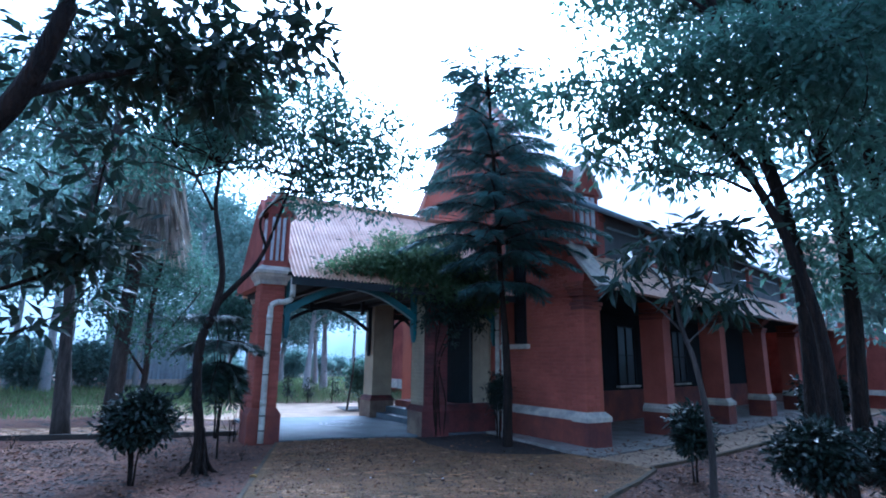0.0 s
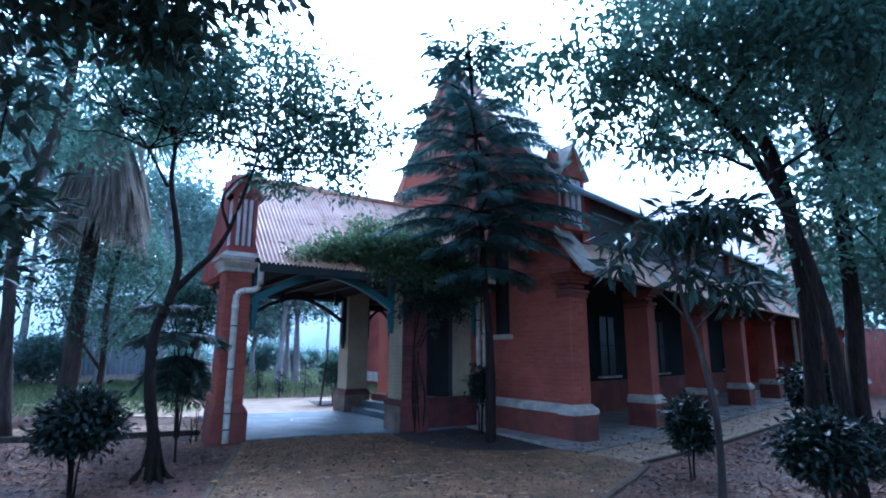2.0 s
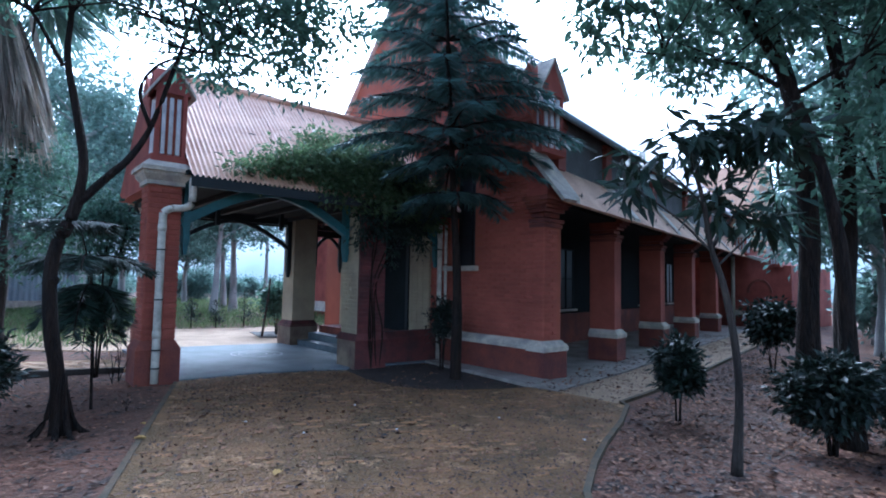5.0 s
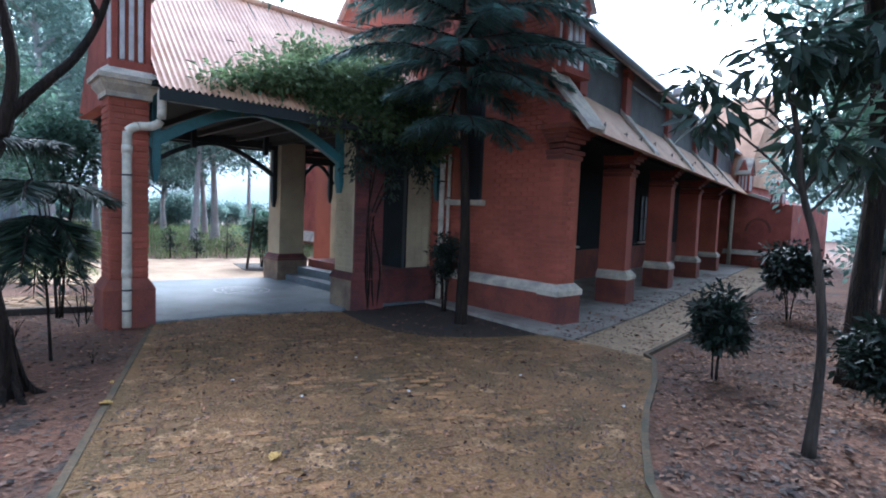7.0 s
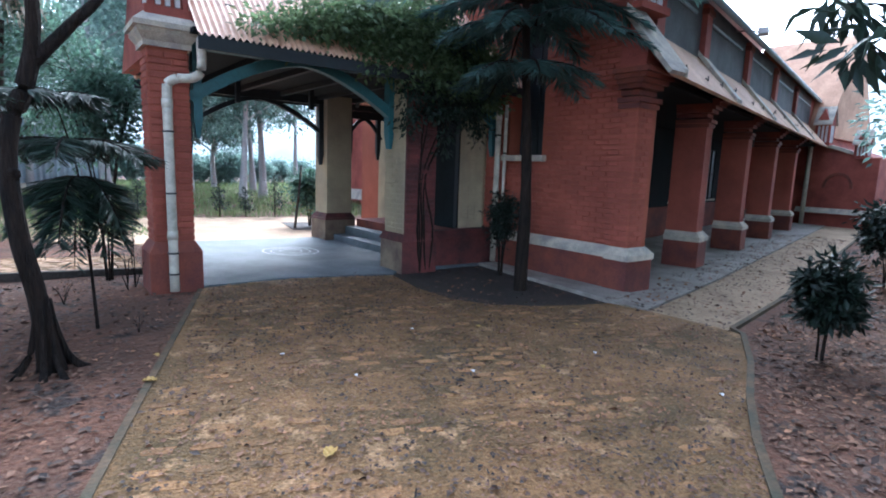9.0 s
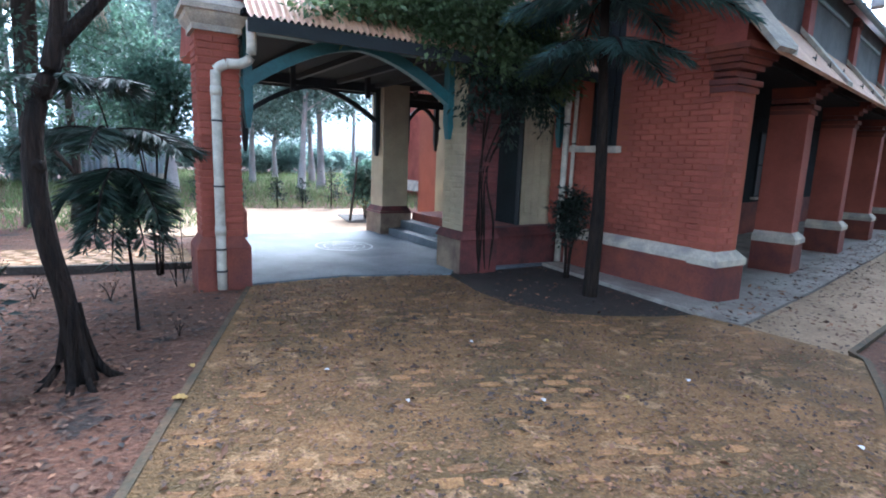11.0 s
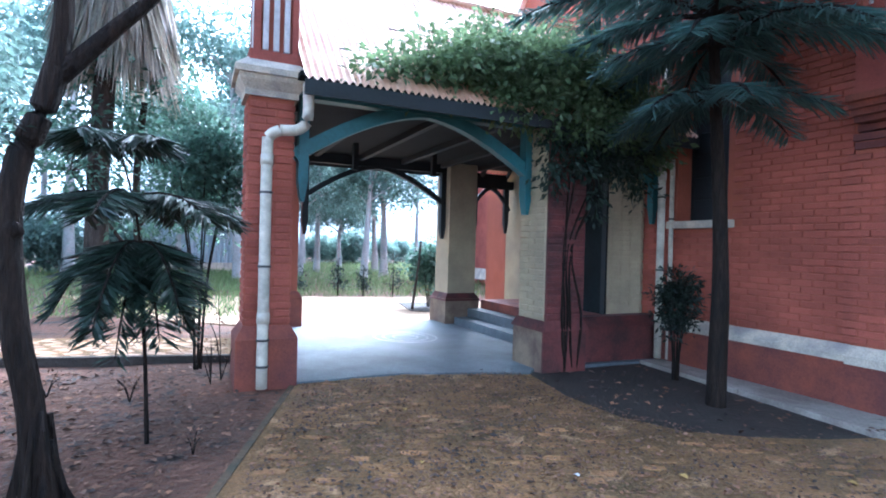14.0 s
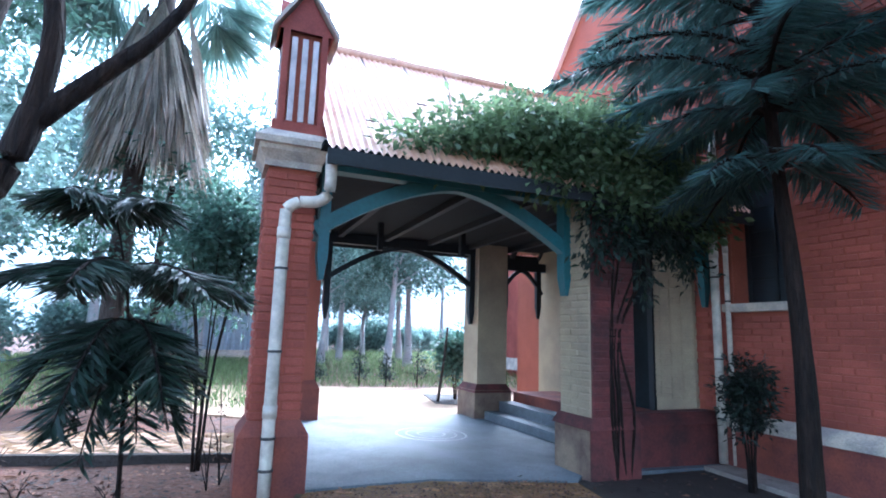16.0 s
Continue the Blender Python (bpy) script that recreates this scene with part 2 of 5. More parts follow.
def tube(bm, pts, radii, seg=8, wobble=0.0, rng=None):
    """A round limb through the points."""
    pts = [Vector(p) for p in pts]
    shift = rng.uniform(0, 50) if rng else 0.0
    rings = []
    for i, p in enumerate(pts):
        d = (pts[min(i + 1, len(pts) - 1)] - pts[max(i - 1, 0)]).normalized()
        s = d.orthogonal().normalized() if abs(d.z) > 0.95 else d.cross(Vector((0, 0, 1))).normalized()
        u = s.cross(d)
        ring = []
        for k in range(seg):
            a = 2 * math.pi * k / seg
            r = radii[i] * (1 + (2.2 * wobble * noise.noise((3.1 * math.cos(a), 3.1 * math.sin(a), p.length * 1.3 + shift)) if rng else 0))
            ring.append(bm.verts.new(p + r * (math.cos(a) * s + math.sin(a) * u)))
        rings.append(ring)
    for a, b in zip(rings, rings[1:]):
        for k in range(seg):
            bm.faces.new((a[k], a[(k + 1) % seg], b[(k + 1) % seg], b[k]))
    bm.faces.new(rings[0][::-1])
    bm.faces.new(rings[-1])
    bmesh.ops.recalc_face_normals(bm, faces=bm.faces)
    return bm


def curve_pts(pts, n=4):
    """Catmull-Rom points between the given ones."""
    v = [Vector(p) for p in pts]
    v = [2 * v[0] - v[1]] + v + [2 * v[-1] - v[-2]]
    out = []
    for i in range(1, len(v) - 2):
        a, b, c, d = v[i - 1:i + 3]
        for k in range(n):
            t = k / n
            out.append(0.5 * (2 * b + (c - a) * t + (2 * a - 5 * b + 4 * c - d) * t * t + (3 * b - a - 3 * c + d) * t ** 3))
    return out + [v[-2]]


def raw_mesh(name, verts, faces, material):
    me = bpy.data.meshes.new(name)
    me.from_pydata(verts, [], faces)
    me.materials.append(material)
    return me


def blades(centres, ways, normals, length, width, fold=0.25):
    """Leaf quads folded on the midrib: numpy arrays in, verts and faces out."""
    n = len(centres)
    ways = ways / np.linalg.norm(ways, axis=1, keepdims=True)
    side = np.cross(ways, normals)
    side /= np.linalg.norm(side, axis=1, keepdims=True) + 1e-9
    up = np.cross(side, ways)
    L, W = np.reshape(length, (-1, 1)) * np.ones((n, 1)), np.reshape(width, (-1, 1)) * np.ones((n, 1))
    mid = centres + ways * L * 0.45
    v = np.stack([centres, mid + side * W / 2 + up * W * fold, centres + ways * L, mid - side * W / 2 + up * W * fold], 1).reshape(-1, 3)
    i = np.arange(n)[:, None] * 4
    f = np.concatenate([i + np.array([[0, 1, 2]]), i + np.array([[0, 2, 3]])], 0)
    return v, f


def leaf_part(name, v, f, material, parent, label=""):
    me = bpy.data.meshes.new(name)
    me.vertices.add(len(v))
    me.vertices.foreach_set("co", np.asarray(v, np.float32).ravel())
    me.loops.add(len(f) * 3)
    me.loops.foreach_set("vertex_index", np.asarray(f, np.int32).ravel())
    me.polygons.add(len(f))
    me.polygons.foreach_set("loop_start", np.arange(len(f), dtype=np.int32) * 3)
    me.update(calc_edges=True)
    me.validate()
    me.materials.append(material)
    ob = new(name, me)
    ob.parent = parent
    if label:
        ob["label"] = label
    return ob


def cloud(rng, blobs, size, aspect=0.42, droop=0.5, clump=0.16, per=14):
    """Leaves in clumps inside ellipsoids (cx, cy, cz, rx, ry, rz, clumps)."""
    cs, ws = [], []
    for cx, cy, cz, rx, ry, rz, k in blobs:
        d = rng.normal(size=(k, 3))
        d /= np.linalg.norm(d, axis=1, keepdims=True)
        r = rng.uniform(0.35, 1.0, size=(k, 1)) ** 0.6
        hub = np.array([cx, cy, cz]) + d * r * np.array([rx, ry, rz])
        c = np.repeat(hub, per, 0) + rng.normal(scale=clump, size=(k * per, 3)) * np.array([1, 1, 0.7])
        w = c - np.repeat(hub, per, 0) + rng.normal(scale=clump * 0.6, size=(k * per, 3))
        w[:, 2] -= droop * clump
        cs.append(c)
        ws.append(w)
    c, w = np.concatenate(cs), np.concatenate(ws)
    n = rng.normal(size=c.shape) * 0.6 + np.array([0, 0, 1.0])
    ln = size * rng.uniform(0.6, 1.25, size=len(c))
    return blades(c, w, n, ln, ln * aspect)


def slab(name, poly, top, depth, material, label, category, cuts=True):
    """A paved or earthen sheet that follows the ground."""
    bm = bmesh.new()
    bm.faces.new([bm.verts.new((x, y, 0)) for x, y in poly])
    if cuts:
        for co, no in (((10, 0, 0), (1, 0, 0)), ((-2, 0, 0), (1, 0, 0)), ((0, 14, 0), (0, 1, 0)), ((0, 0.001, 0), (0, 1, 0))):
            bmesh.ops.bisect_plane(bm, geom=bm.verts[:] + bm.edges[:] + bm.faces[:], plane_co=co, plane_no=no)
    bmesh.ops.recalc_face_normals(bm, faces=bm.faces)
    if bm.faces[:] and next(iter(bm.faces)).normal.z < 0:
        bmesh.ops.reverse_faces(bm, faces=bm.faces)
    r = bmesh.ops.extrude_face_region(bm, geom=bm.faces[:])
    low = {v for v in bm.verts} - {g for g in r["geom"] if isinstance(g, bmesh.types.BMVert)}
    for v in bm.verts:
        v.co.z = gz(v.co.x, v.co.y) + (top - depth if v in low else top)
    bmesh.ops.recalc_face_normals(bm, faces=bm.faces)
    return structure(name, bm, material, label, category)


# ---- ground ----
def soil_z(x, y):
    h = 0.05 * noise.noise((x * 0.8, y * 0.8, 0.3)) + 0.02 * noise.noise((x * 2.5, y * 2.5, 4.0))
    flat = (x > 1.0 and y > 4.5) or (-1.5 < x < 6 and -6 < y < 10)
    return gz(x, y) - 0.015 + (0.0 if flat else h)


def ground():
    bm = bmesh.new()
    xs = [-400, -150, -60, -25, -12] + [-8 + 0.5 * i for i in range(61)] + [26, 32, 45, 70, 150, 400]
    ys = [-400, -150, -40, -15, -8] + [-5 + 0.5 * i for i in range(61)] + [30, 38, 50, 80, 150, 400]
    rows = []
    for y in ys:
        row = []
        for x in xs:
            row.append(bm.verts.new((x, y, soil_z(x, y))))
        rows.append(row)
    for a, b in zip(rows, rows[1:]):
        for i in range(len(xs) - 1):
            bm.faces.new((a[i], a[i + 1], b[i + 1], b[i]))
    return structure("ground", bm, SOIL, "damp brown soil strewn with fallen leaves", "ground", smooth=True)


ground()
SLANT, PIVOT = 0.21, 7.68      # the arcade runs askew of the gable wall


def skew_y(x, y):
    return y + SLANT * max(0.0, x - PIVOT)


KERB_LEFT = [(-2.8, -6.0), (1.2, 5.32), (2.62, 9.36)]
KERB_RIGHT = [(2.75, -6.0), (2.85, 1.2), (3.05, 2.3), (3.4, 2.95), (3.9, 3.38), (4.53, 3.74), (5.2, 4.06), (6.1, 4.43), (7.0, 4.88), (7.15, 5.06), (9.4, 5.42), (25.4, 8.4)]
drive_poly = KERB_LEFT + [(2.66, 9.42), (3.3, 9.5), (3.9, 9.54), (4.5, 9.4), (5.3, 9.2), (5.12, 8.3), (5.16, 7.6), (5.4, 7.15), (5.85, 6.85), (6.4, 6.62), (6.9, 6.5), (7.0, 6.0), (7.05, 5.2)] + KERB_RIGHT[8::-1]
DRIVE = slab("driveway", drive_poly, 0.012, 0.1, JOINT, "mossy worn brick driveway with mud in the joints", "driveway")
slab("path_arcade", [(7.05, 5.06), (9.4, 5.44), (25.4, 8.42), (25.4, 9.75), (7.02, 6.0)], 0.008, 0.1, PATHMUD, "muddy brown path beside the red brick arcade", "path")
slab("apron", [(7.0, 6.02), (25.4, 9.77), (25.4, 12.9), (8.2, 9.25), (8.2, 7.1), (7.85, 7.1), (6.92, 6.5)], 0.028, 0.12, APRON, "stained grey cement apron under the arcade", "apron")
slab("foundation_strip", [(6.94, 6.5), (7.62, 6.6), (7.62, 9.4), (7.2, 9.4)], 0.05, 0.15, APRON, "pale cement strip along the foot of the wall", "apron")
slab("planting_bed", [(5.34, 9.3), (5.14, 8.3), (5.18, 7.62), (5.42, 7.17), (5.87, 6.87), (6.4, 6.64), (6.9, 6.52), (7.2, 9.4)], 0.004, 0.1, DARKSOIL, "dark wet soil bed beside the porch", "flower bed")
slab("porch_floor", [(2.66, 9.43), (3.3, 9.51), (3.9, 9.55), (4.5, 9.41), (5.3, 9.21), (5.5, 9.4), (7.68, 9.42), (7.68, 13.6), (2.66, 13.6)], 0.03, 0.15, CONCRETE, "smooth blue-grey concrete floor of the porch", "floor")
slab("yard", [(2.3, 13.6), (9.0, 13.6), (9.0, 18.6), (-1.0, 18.6), (1.0, 14.5)], 0.008, 0.08, PATHMUD, "sandy bare yard behind the porch", "yard")
slab("brick_path", [(-14.0, 12.8), (2.25, 10.8), (2.25, 12.2), (-14.0, 14.8)], 0.02, 0.1, JOINT, "old herringbone brick path with mossy joints", "path")


def kerb(name, pts, w, h, label, material=None):
    bm = bmesh.new()
    left, right = [], []
    for i, (x, y) in enumerate(pts):
        d = Vector(pts[min(i + 1, len(pts) - 1)]) - Vector(pts[max(i - 1, 0)])
        n = Vector((-d.y, d.x)).normalized() * w / 2
        left.append((x + n.x, y + n.y))
        right.append((x - n.x, y - n.y))
    sec = []
    for l, r in zip(left, right):
        sec.append([bm.verts.new((l[0], l[1], gz(*l) - 0.1)), bm.verts.new((l[0], l[1], gz(*l) + h)), bm.verts.new((r[0], r[1], gz(*r) + h)), bm.verts.new((r[0], r[1], gz(*r) - 0.1))])
    for a, b in zip(sec, sec[1:]):
        for k in range(4):
            bm.faces.new((a[k], a[(k + 1) % 4], b[(k + 1) % 4], b[k]))
    bm.faces.new(sec[0])
    bm.faces.new(sec[-1][::-1])
    bmesh.ops.recalc_face_normals(bm, faces=bm.faces)
    return structure(name, bm, material or KERB, label, "kerb")


kerb("kerb_1", [tuple(Vector(KERB_LEFT[0]).lerp(Vector(KERB_LEFT[2]), i / 12)) for i in range(13)], 0.05, 0.022, "low mossy brick edging of the driveway")
kerb("kerb_2", KERB_RIGHT, 0.055, 0.03, "low mossy brick edging of the driveway")
kerb("kerb_3", [(-14 + 16.2 * i / 8, 12.75 - 2.0 * i / 8) for i in range(9)], 0.08, 0.07, "dark mossy kerb of the brick path", DARKSOIL)

# ---- church: west wall, arcade, roofs ----
WX, AY, BW, CY = 7.68, 6.72, 9.2, 7.1      # west wall, buttress front, arcade back wall, clerestory
NOSE, RIDGE_Y, RIDGE_Z, EAVE_Z = 0.47, 10.8, 8.9, 4.78
TX = 25.5      # the transept


def west_wall():
    """The gable end, with the tall window cut through."""
    bm = bmesh.new()
    y0, y1, zs, zt, mid = 8.52, 9.28, 1.86, 3.75, 8.9
    arch = [(y0, zt), (y0 + 0.05, zt + 0.3), (mid, zt + 0.62), (y1 - 0.05, zt + 0.3), (y1, zt)]
    x0, x1 = WX, WX + 0.4
    low = -0.6
    polys = [[(CY, low), (y0, low), (y0, zt + 0.7), (CY, zt + 0.7)], [(y0, low), (y1, low), (y1, zs), (y0, zs)],
             [(y1, low), (14.5, low), (14.5, zt + 0.7), (y1, zt + 0.7)],
             [(y0, zt)] + [(y0, zt + 0.7), (mid, zt + 0.7), (mid, zt + 0.62), (y0 + 0.05, zt + 0.3)],
             [(mid, zt + 0.7), (y1, zt + 0.7), (y1, zt), (y1 - 0.05, zt + 0.3), (mid, zt + 0.62)],
             [(CY, zt + 0.7), (14.5, zt + 0.7), (14.5, EAVE_Z), (RIDGE_Y, RIDGE_Z + 0.25), (CY, EAVE_Z)]]
    for p in polys:
        prism(bm, p, "x", x0, x1)
    return structure("wall_west", bm, MORTAR, "tall red brick gable wall of the church", "wall")


WALL_W = west_wall()
# Back wall and soffit coloured near-black in place of the arcade's deep shade.
bm = boxed(WX + 0.4, BW, -0.6, TX, BW + 0.35, 3.5)
structure("wall_south", bm, SHADE_BLACK, "arcade back wall painted near-black to stand for deep shade", "wall")
structure("dado_south", boxed(WX + 0.4, BW - 0.06, -0.6, TX, BW, 0.72), BASE_RED, "low red dado behind the buttresses", "wall")
bm = boxed(WX + 0.4, CY, 2.98, TX, CY + 0.35, EAVE_Z)
structure("wall_clerestory", bm, BOARDS, "dark weathered boards above the lean-to roof", "wall")
structure("ceiling_arcade", boxed(WX + 0.4, AY + 0.02, 2.92, TX, BW, 2.98), SHADE_BLACK, "soffit behind the eave, shade painted in near-black", "ceiling")


def sloped_sheet(bm, x0, x1, a, b, thick):
    """A roof slab between the edges a and b, given as (y, z)."""
    d = Vector((b[0] - a[0], b[1] - a[1])).normalized()
    n = Vector((-d.y, d.x)) * thick
    if n.y < 0:
        n = -n
    return prism(bm, [a, b, (b[0] + n.x, b[1] + n.y), (a[0] + n.x, a[1] + n.y)], "x", x0, x1)


aisle = sloped_sheet(bmesh.new(), WX - 0.05, TX, (6.36, 2.87), (CY + 0.05, 3.74), 0.05)
structure("roof_aisle", aisle, TILE, "weathered pink lean-to roof over the arcade", "roof")
structure("roof_main", sloped_sheet(sloped_sheet(bmesh.new(), WX - 0.1, 34, (6.85, EAVE_Z - 0.1), (RIDGE_Y, RIDGE_Z), 0.08), WX - 0.1, 34, (14.75, EAVE_Z - 0.1), (RIDGE_Y, RIDGE_Z), 0.08), ROOF_GLARE, "steep wet pink main roof of the church, paled for sky glare", "roof")
bm = bmesh.new()
tube(bm, [(WX - 0.05, 6.8, EAVE_Z - 0.12), (TX, 6.8, EAVE_Z - 0.12)], [0.06, 0.06], 8)
structure("gutter", bm, STEEL, "grey half-round gutter under the main eave", "gutter", smooth=True)
# walls that close the church behind
structure("wall_north", boxed(WX + 0.4, 14.2, -0.6, 34, 14.5, EAVE_Z), RENDER_RED, "plain red north wall", "wall")
structure("wall_east", boxed(33.7, 7.1, -0.6, 34, 14.2, EAVE_Z), RENDER_RED, "plain red east wall", "wall")
structure("wall_inner", boxed(TX, CY, 2.9, 33.7, CY + 0.35, EAVE_Z), RENDER_RED, "plain red wall beyond the transept", "wall")


def buttress(x, y0, x1, y1, first):
    """A brick buttress with battered plinth cap, corbelled head and sloping coping."""
    t = thing("buttress", x, y0, gz(x, y0) - 0.05, "red brick buttress with a white plinth band" if not first else "corner brick buttress with white plinth band and corbelled head", "buttress", "arcade buttresses")
    w, d, g = x1 - x, y1 - y0, -(gz(x, y0) - 0.05)
    bm = bmesh.new()
    box(bm, 0, 0, -0.4, w, d, g + NOSE - 0.08)
    part("plinth", bm, BASE_RED, t)
    bm = bmesh.new()
    frustum(bm, (-0.02, -0.02, w + 0.02, d), g + NOSE - 0.08, (-0.02, -0.02, w + 0.02, d), g + NOSE)
    frustum(bm, (-0.02, -0.02, w + 0.02, d), g + NOSE, (0.07, 0.07, w - 0.07, d), g + NOSE + 0.1)
    part("plinth_band", bm, PALE, t, "weathered white cement band")
    bm = bmesh.new()
    s0 = g + NOSE + 0.1
    box(bm, 0.08, 0.08, s0, w - 0.08, d, g + 2.62)
    part("shaft", bm, BRICK if not first else MORTAR, t)
    for k, (zb, out) in enumerate(((2.5, 0.03), (2.58, 0.06), (2.68, -0.02), (2.76, 0.06), (2.82, 0.12), (2.88, 0.18), (2.94, 0.24))):
        h = 0.07
        part("corbel_course", boxed(0.08 - out * (0.9 if first else 0.25), 0.08 - out, g + zb, w - 0.08 + out * 0.4, d, g + zb + h - 0.004), BASE_RED, t, "dark red corbel course")
    bm = bmesh.new()
    a, b = (-0.36, g + 2.89), (CY - y0 + 0.02, g + 3.82)
    prism(bm, [a, b, (b[0], b[1] + 0.1), (a[0], a[1] + 0.1)], "x", 0.1, 0.48)
    part("coping", bm, PALE, t, "pale sloping cement coping")
    return t


BUT = [(7.56, 8.18), (10.84, 11.4), (14.25, 14.81), (17.7, 18.26), (21.3, 21.86)]
for i, (a, b) in enumerate(BUT):
    buttress(a, AY, b, 7.1 if i == 0 else 7.36, i == 0)
# plinth and band along the west wall
structure("plinth_west", boxed(WX - 0.1, 7.1, -0.5, WX, 9.5, NOSE - 0.06), BASE_RED, "dark red rendered plinth", "plinth")
bm = bmesh.new()
frustum(bm, (WX - 0.13, 7.1, WX, 9.5), NOSE - 0.06, (WX - 0.13, 7.1, WX, 9.5), NOSE)
frustum(bm, (WX - 0.13, 7.1, WX, 9.5), NOSE, (WX - 0.025, 7.1, WX, 9.5), NOSE + 0.1)
structure("band_west", bm, PALE, "weathered white cement band on the plinth", "trim")
structure("verge_west", sloped_sheet(bmesh.new(), WX - 0.16, WX + 0.2, (6.33, 2.88), (CY, 3.78), 0.06), PALE, "pale cement verge of the lean-to roof", "trim")
bm = bmesh.new()
prism(bm, [(6.72, 2.9), (7.12, 2.9), (7.12, 3.78), (6.72, 3.36)], "x", WX - 0.06, WX + 0.4)
structure("verge_wall", bm, RENDER_RED, "red wall under the lean-to verge", "wall")


def lancet(x, y0, y1, z0, z1):
    t = tagged(thing("window_1", x, (y0 + y1) / 2, z0, "tall lancet window with dark wooden frame and small panes", "window"), kind="structure")
    w = (y1 - y0) / 2
    part("sill", box(bmesh.new(), -0.34, -w - 0.1, -0.1, 0.1, w + 0.1, 0.0, bevel=0.015), PALE, t, "weathered white cement sill")
    fr = bmesh.new()
    for a in (-w, w - 0.05):
        box(fr, 0.02, a, 0, 0.08, a + 0.05, z1 - z0)
    box(fr, 0.02, -0.02, 0, 0.07, 0.02, z1 - z0 + 0.5)
    k = 0
    while k * 0.3 < z1 - z0:
        box(fr, 0.025, -w, k * 0.3, 0.065, w, k * 0.3 + 0.035)
        k += 1
    frame_part = part("window_frame", fr, DARKWOOD, t)
    for j in range(k):
        for s in (-1, 1):
            g = boxed(0.04, min(0, s * w), j * 0.3, 0.046, max(0, s * w), j * 0.3 + 0.3)
            part("pane", g, GLASS, frame_part)
    # Dark sheet in place of the room's shade behind the panes.
    box(bm2 := bmesh.new(), 0.1, -w - 0.1, -0.1, 0.14, w + 0.1, z1 - z0 + 0.7)
    part("backing", bm2, DARKWOOD, t, "dark sheet standing in for the unlit interior")
    return t


lancet(WX + 0.24, 8.52, 9.28, 1.86, 3.75)


def arcade_window(x):
    t = tagged(thing("window_2", x, BW, 0.85, "dark window with white cement sill behind the buttresses", "window"), kind="structure")
    part("sill", box(bmesh.new(), -0.6, -0.14, -0.06, 0.6, 0.02, 0.0, bevel=0.01), PALE, t, "white cement sill")
    part("pane", boxed(-0.5, -0.03, 0, 0.5, -0.02, 1.7), GLASS, t)
    fr = bmesh.new()
    for a in (-0.5, -0.02, 0.46):
        box(fr, a, -0.06, 0, a + 0.04, -0.005, 1.7)
    for b in (0, 0.83, 1.66):
        box(fr, -0.5, -0.055, b, 0.5, -0.008, b + 0.04)
    part("window_frame", fr, DARKWOOD, t)


for xm in (9.6, 12.9, 16.4, 19.8, 23.3):
    arcade_window(xm)


def pinnacle(x0, y0, z0, w, h, label, cap=0.45, bars=3):
    """A gabled brick pinnacle with chalky white bars in recessed faces."""
    t = thing("pinnacle", x0, y0, z0, label, "pinnacle", "church pinnacles")
    part("base_course", box(bmesh.new(), -0.04, -0.04, 0, w + 0.04, w + 0.04, 0.1), RENDER_RED, t)
    part("core", boxed(0.04, 0.04, 0.1, w - 0.04, w - 0.04, h), MORTAR, t)
    for a, b in ((0, 0), (w - 0.06, 0), (0, w - 0.06), (w - 0.06, w - 0.06)):
        part("corner_post", boxed(a, b, 0.1, a + 0.06, b + 0.06, h), RENDER_RED, t)
    step = (w - 0.12) / bars
    for k in range(bars):
        c = 0.06 + step * (k + 0.5)
        bw = step * 0.27
        part("bar", box(bmesh.new(), c - bw, 0.005, 0.12, c + bw, 0.06, h - 0.06, bevel=0.008), WHITE, t, "chalky white bar")
        part("bar", box(bmesh.new(), 0.005, c - bw, 0.12, 0.06, c + bw, h - 0.06, bevel=0.008), WHITE, t, "chalky white bar")
        part("bar", box(bmesh.new(), w - 0.06, c - bw, 0.12, w - 0.005, c + bw, h - 0.06, bevel=0.008), WHITE, t, "chalky white bar")
    cap_bm = bmesh.new()
    prism(cap_bm, [(-0.05, h), (w + 0.05, h), (w / 2, h + cap)], "y", 0.0, w)
    prism(cap_bm, [(0.0, h), (w, h), (w / 2, h + cap * 0.98)], "x", -0.03, w + 0.03)
    part("gablet", cap_bm, RENDER_RED, t)
    co = bmesh.new()
    for s in (-1, 1):
        a, b = (w / 2 + s * (w / 2 + 0.1), h - 0.04), (w / 2, h + cap + 0.02)
        prism(co, [a, b, (b[0], b[1] + 0.06), (a[0], a[1] + 0.06)], "y", -0.06, w + 0.06)
    part("coping", co, PALE, t, "pale weathered coping")
    return t


def clerestory_bay(x, x1):
    """A red pilaster, and a pale batten along the boards beside it."""
    turn = math.degrees(math.atan(SLANT))
    t = tagged(thing("pilaster", x, skew_y(x, CY), 3.7, "red brick pilaster on the upper wall", "pilaster", "upper pilasters", turn), kind="structure")
    part("shaft", boxed(0.0, -0.1, 0.0, 0.32, 0.02, EAVE_Z - 3.8), RENDER_RED, t)
    part("cap", boxed(-0.03, -0.13, EAVE_Z - 3.98, 0.35, 0.02, EAVE_Z - 3.88), BASE_RED, t, "dark red cap course")
    b = tagged(thing("batten", x + 0.6, skew_y(x + 0.6, CY), 4.42, "long weathered grey batten on the upper boards", "batten", "upper battens", turn), kind="structure")
    L = x1 - x - 0.9
    part("strip", box(bmesh.new(), 0.0, -0.04, 0.0, L, -0.002, 0.05, bevel=0.006), STEEL, b)


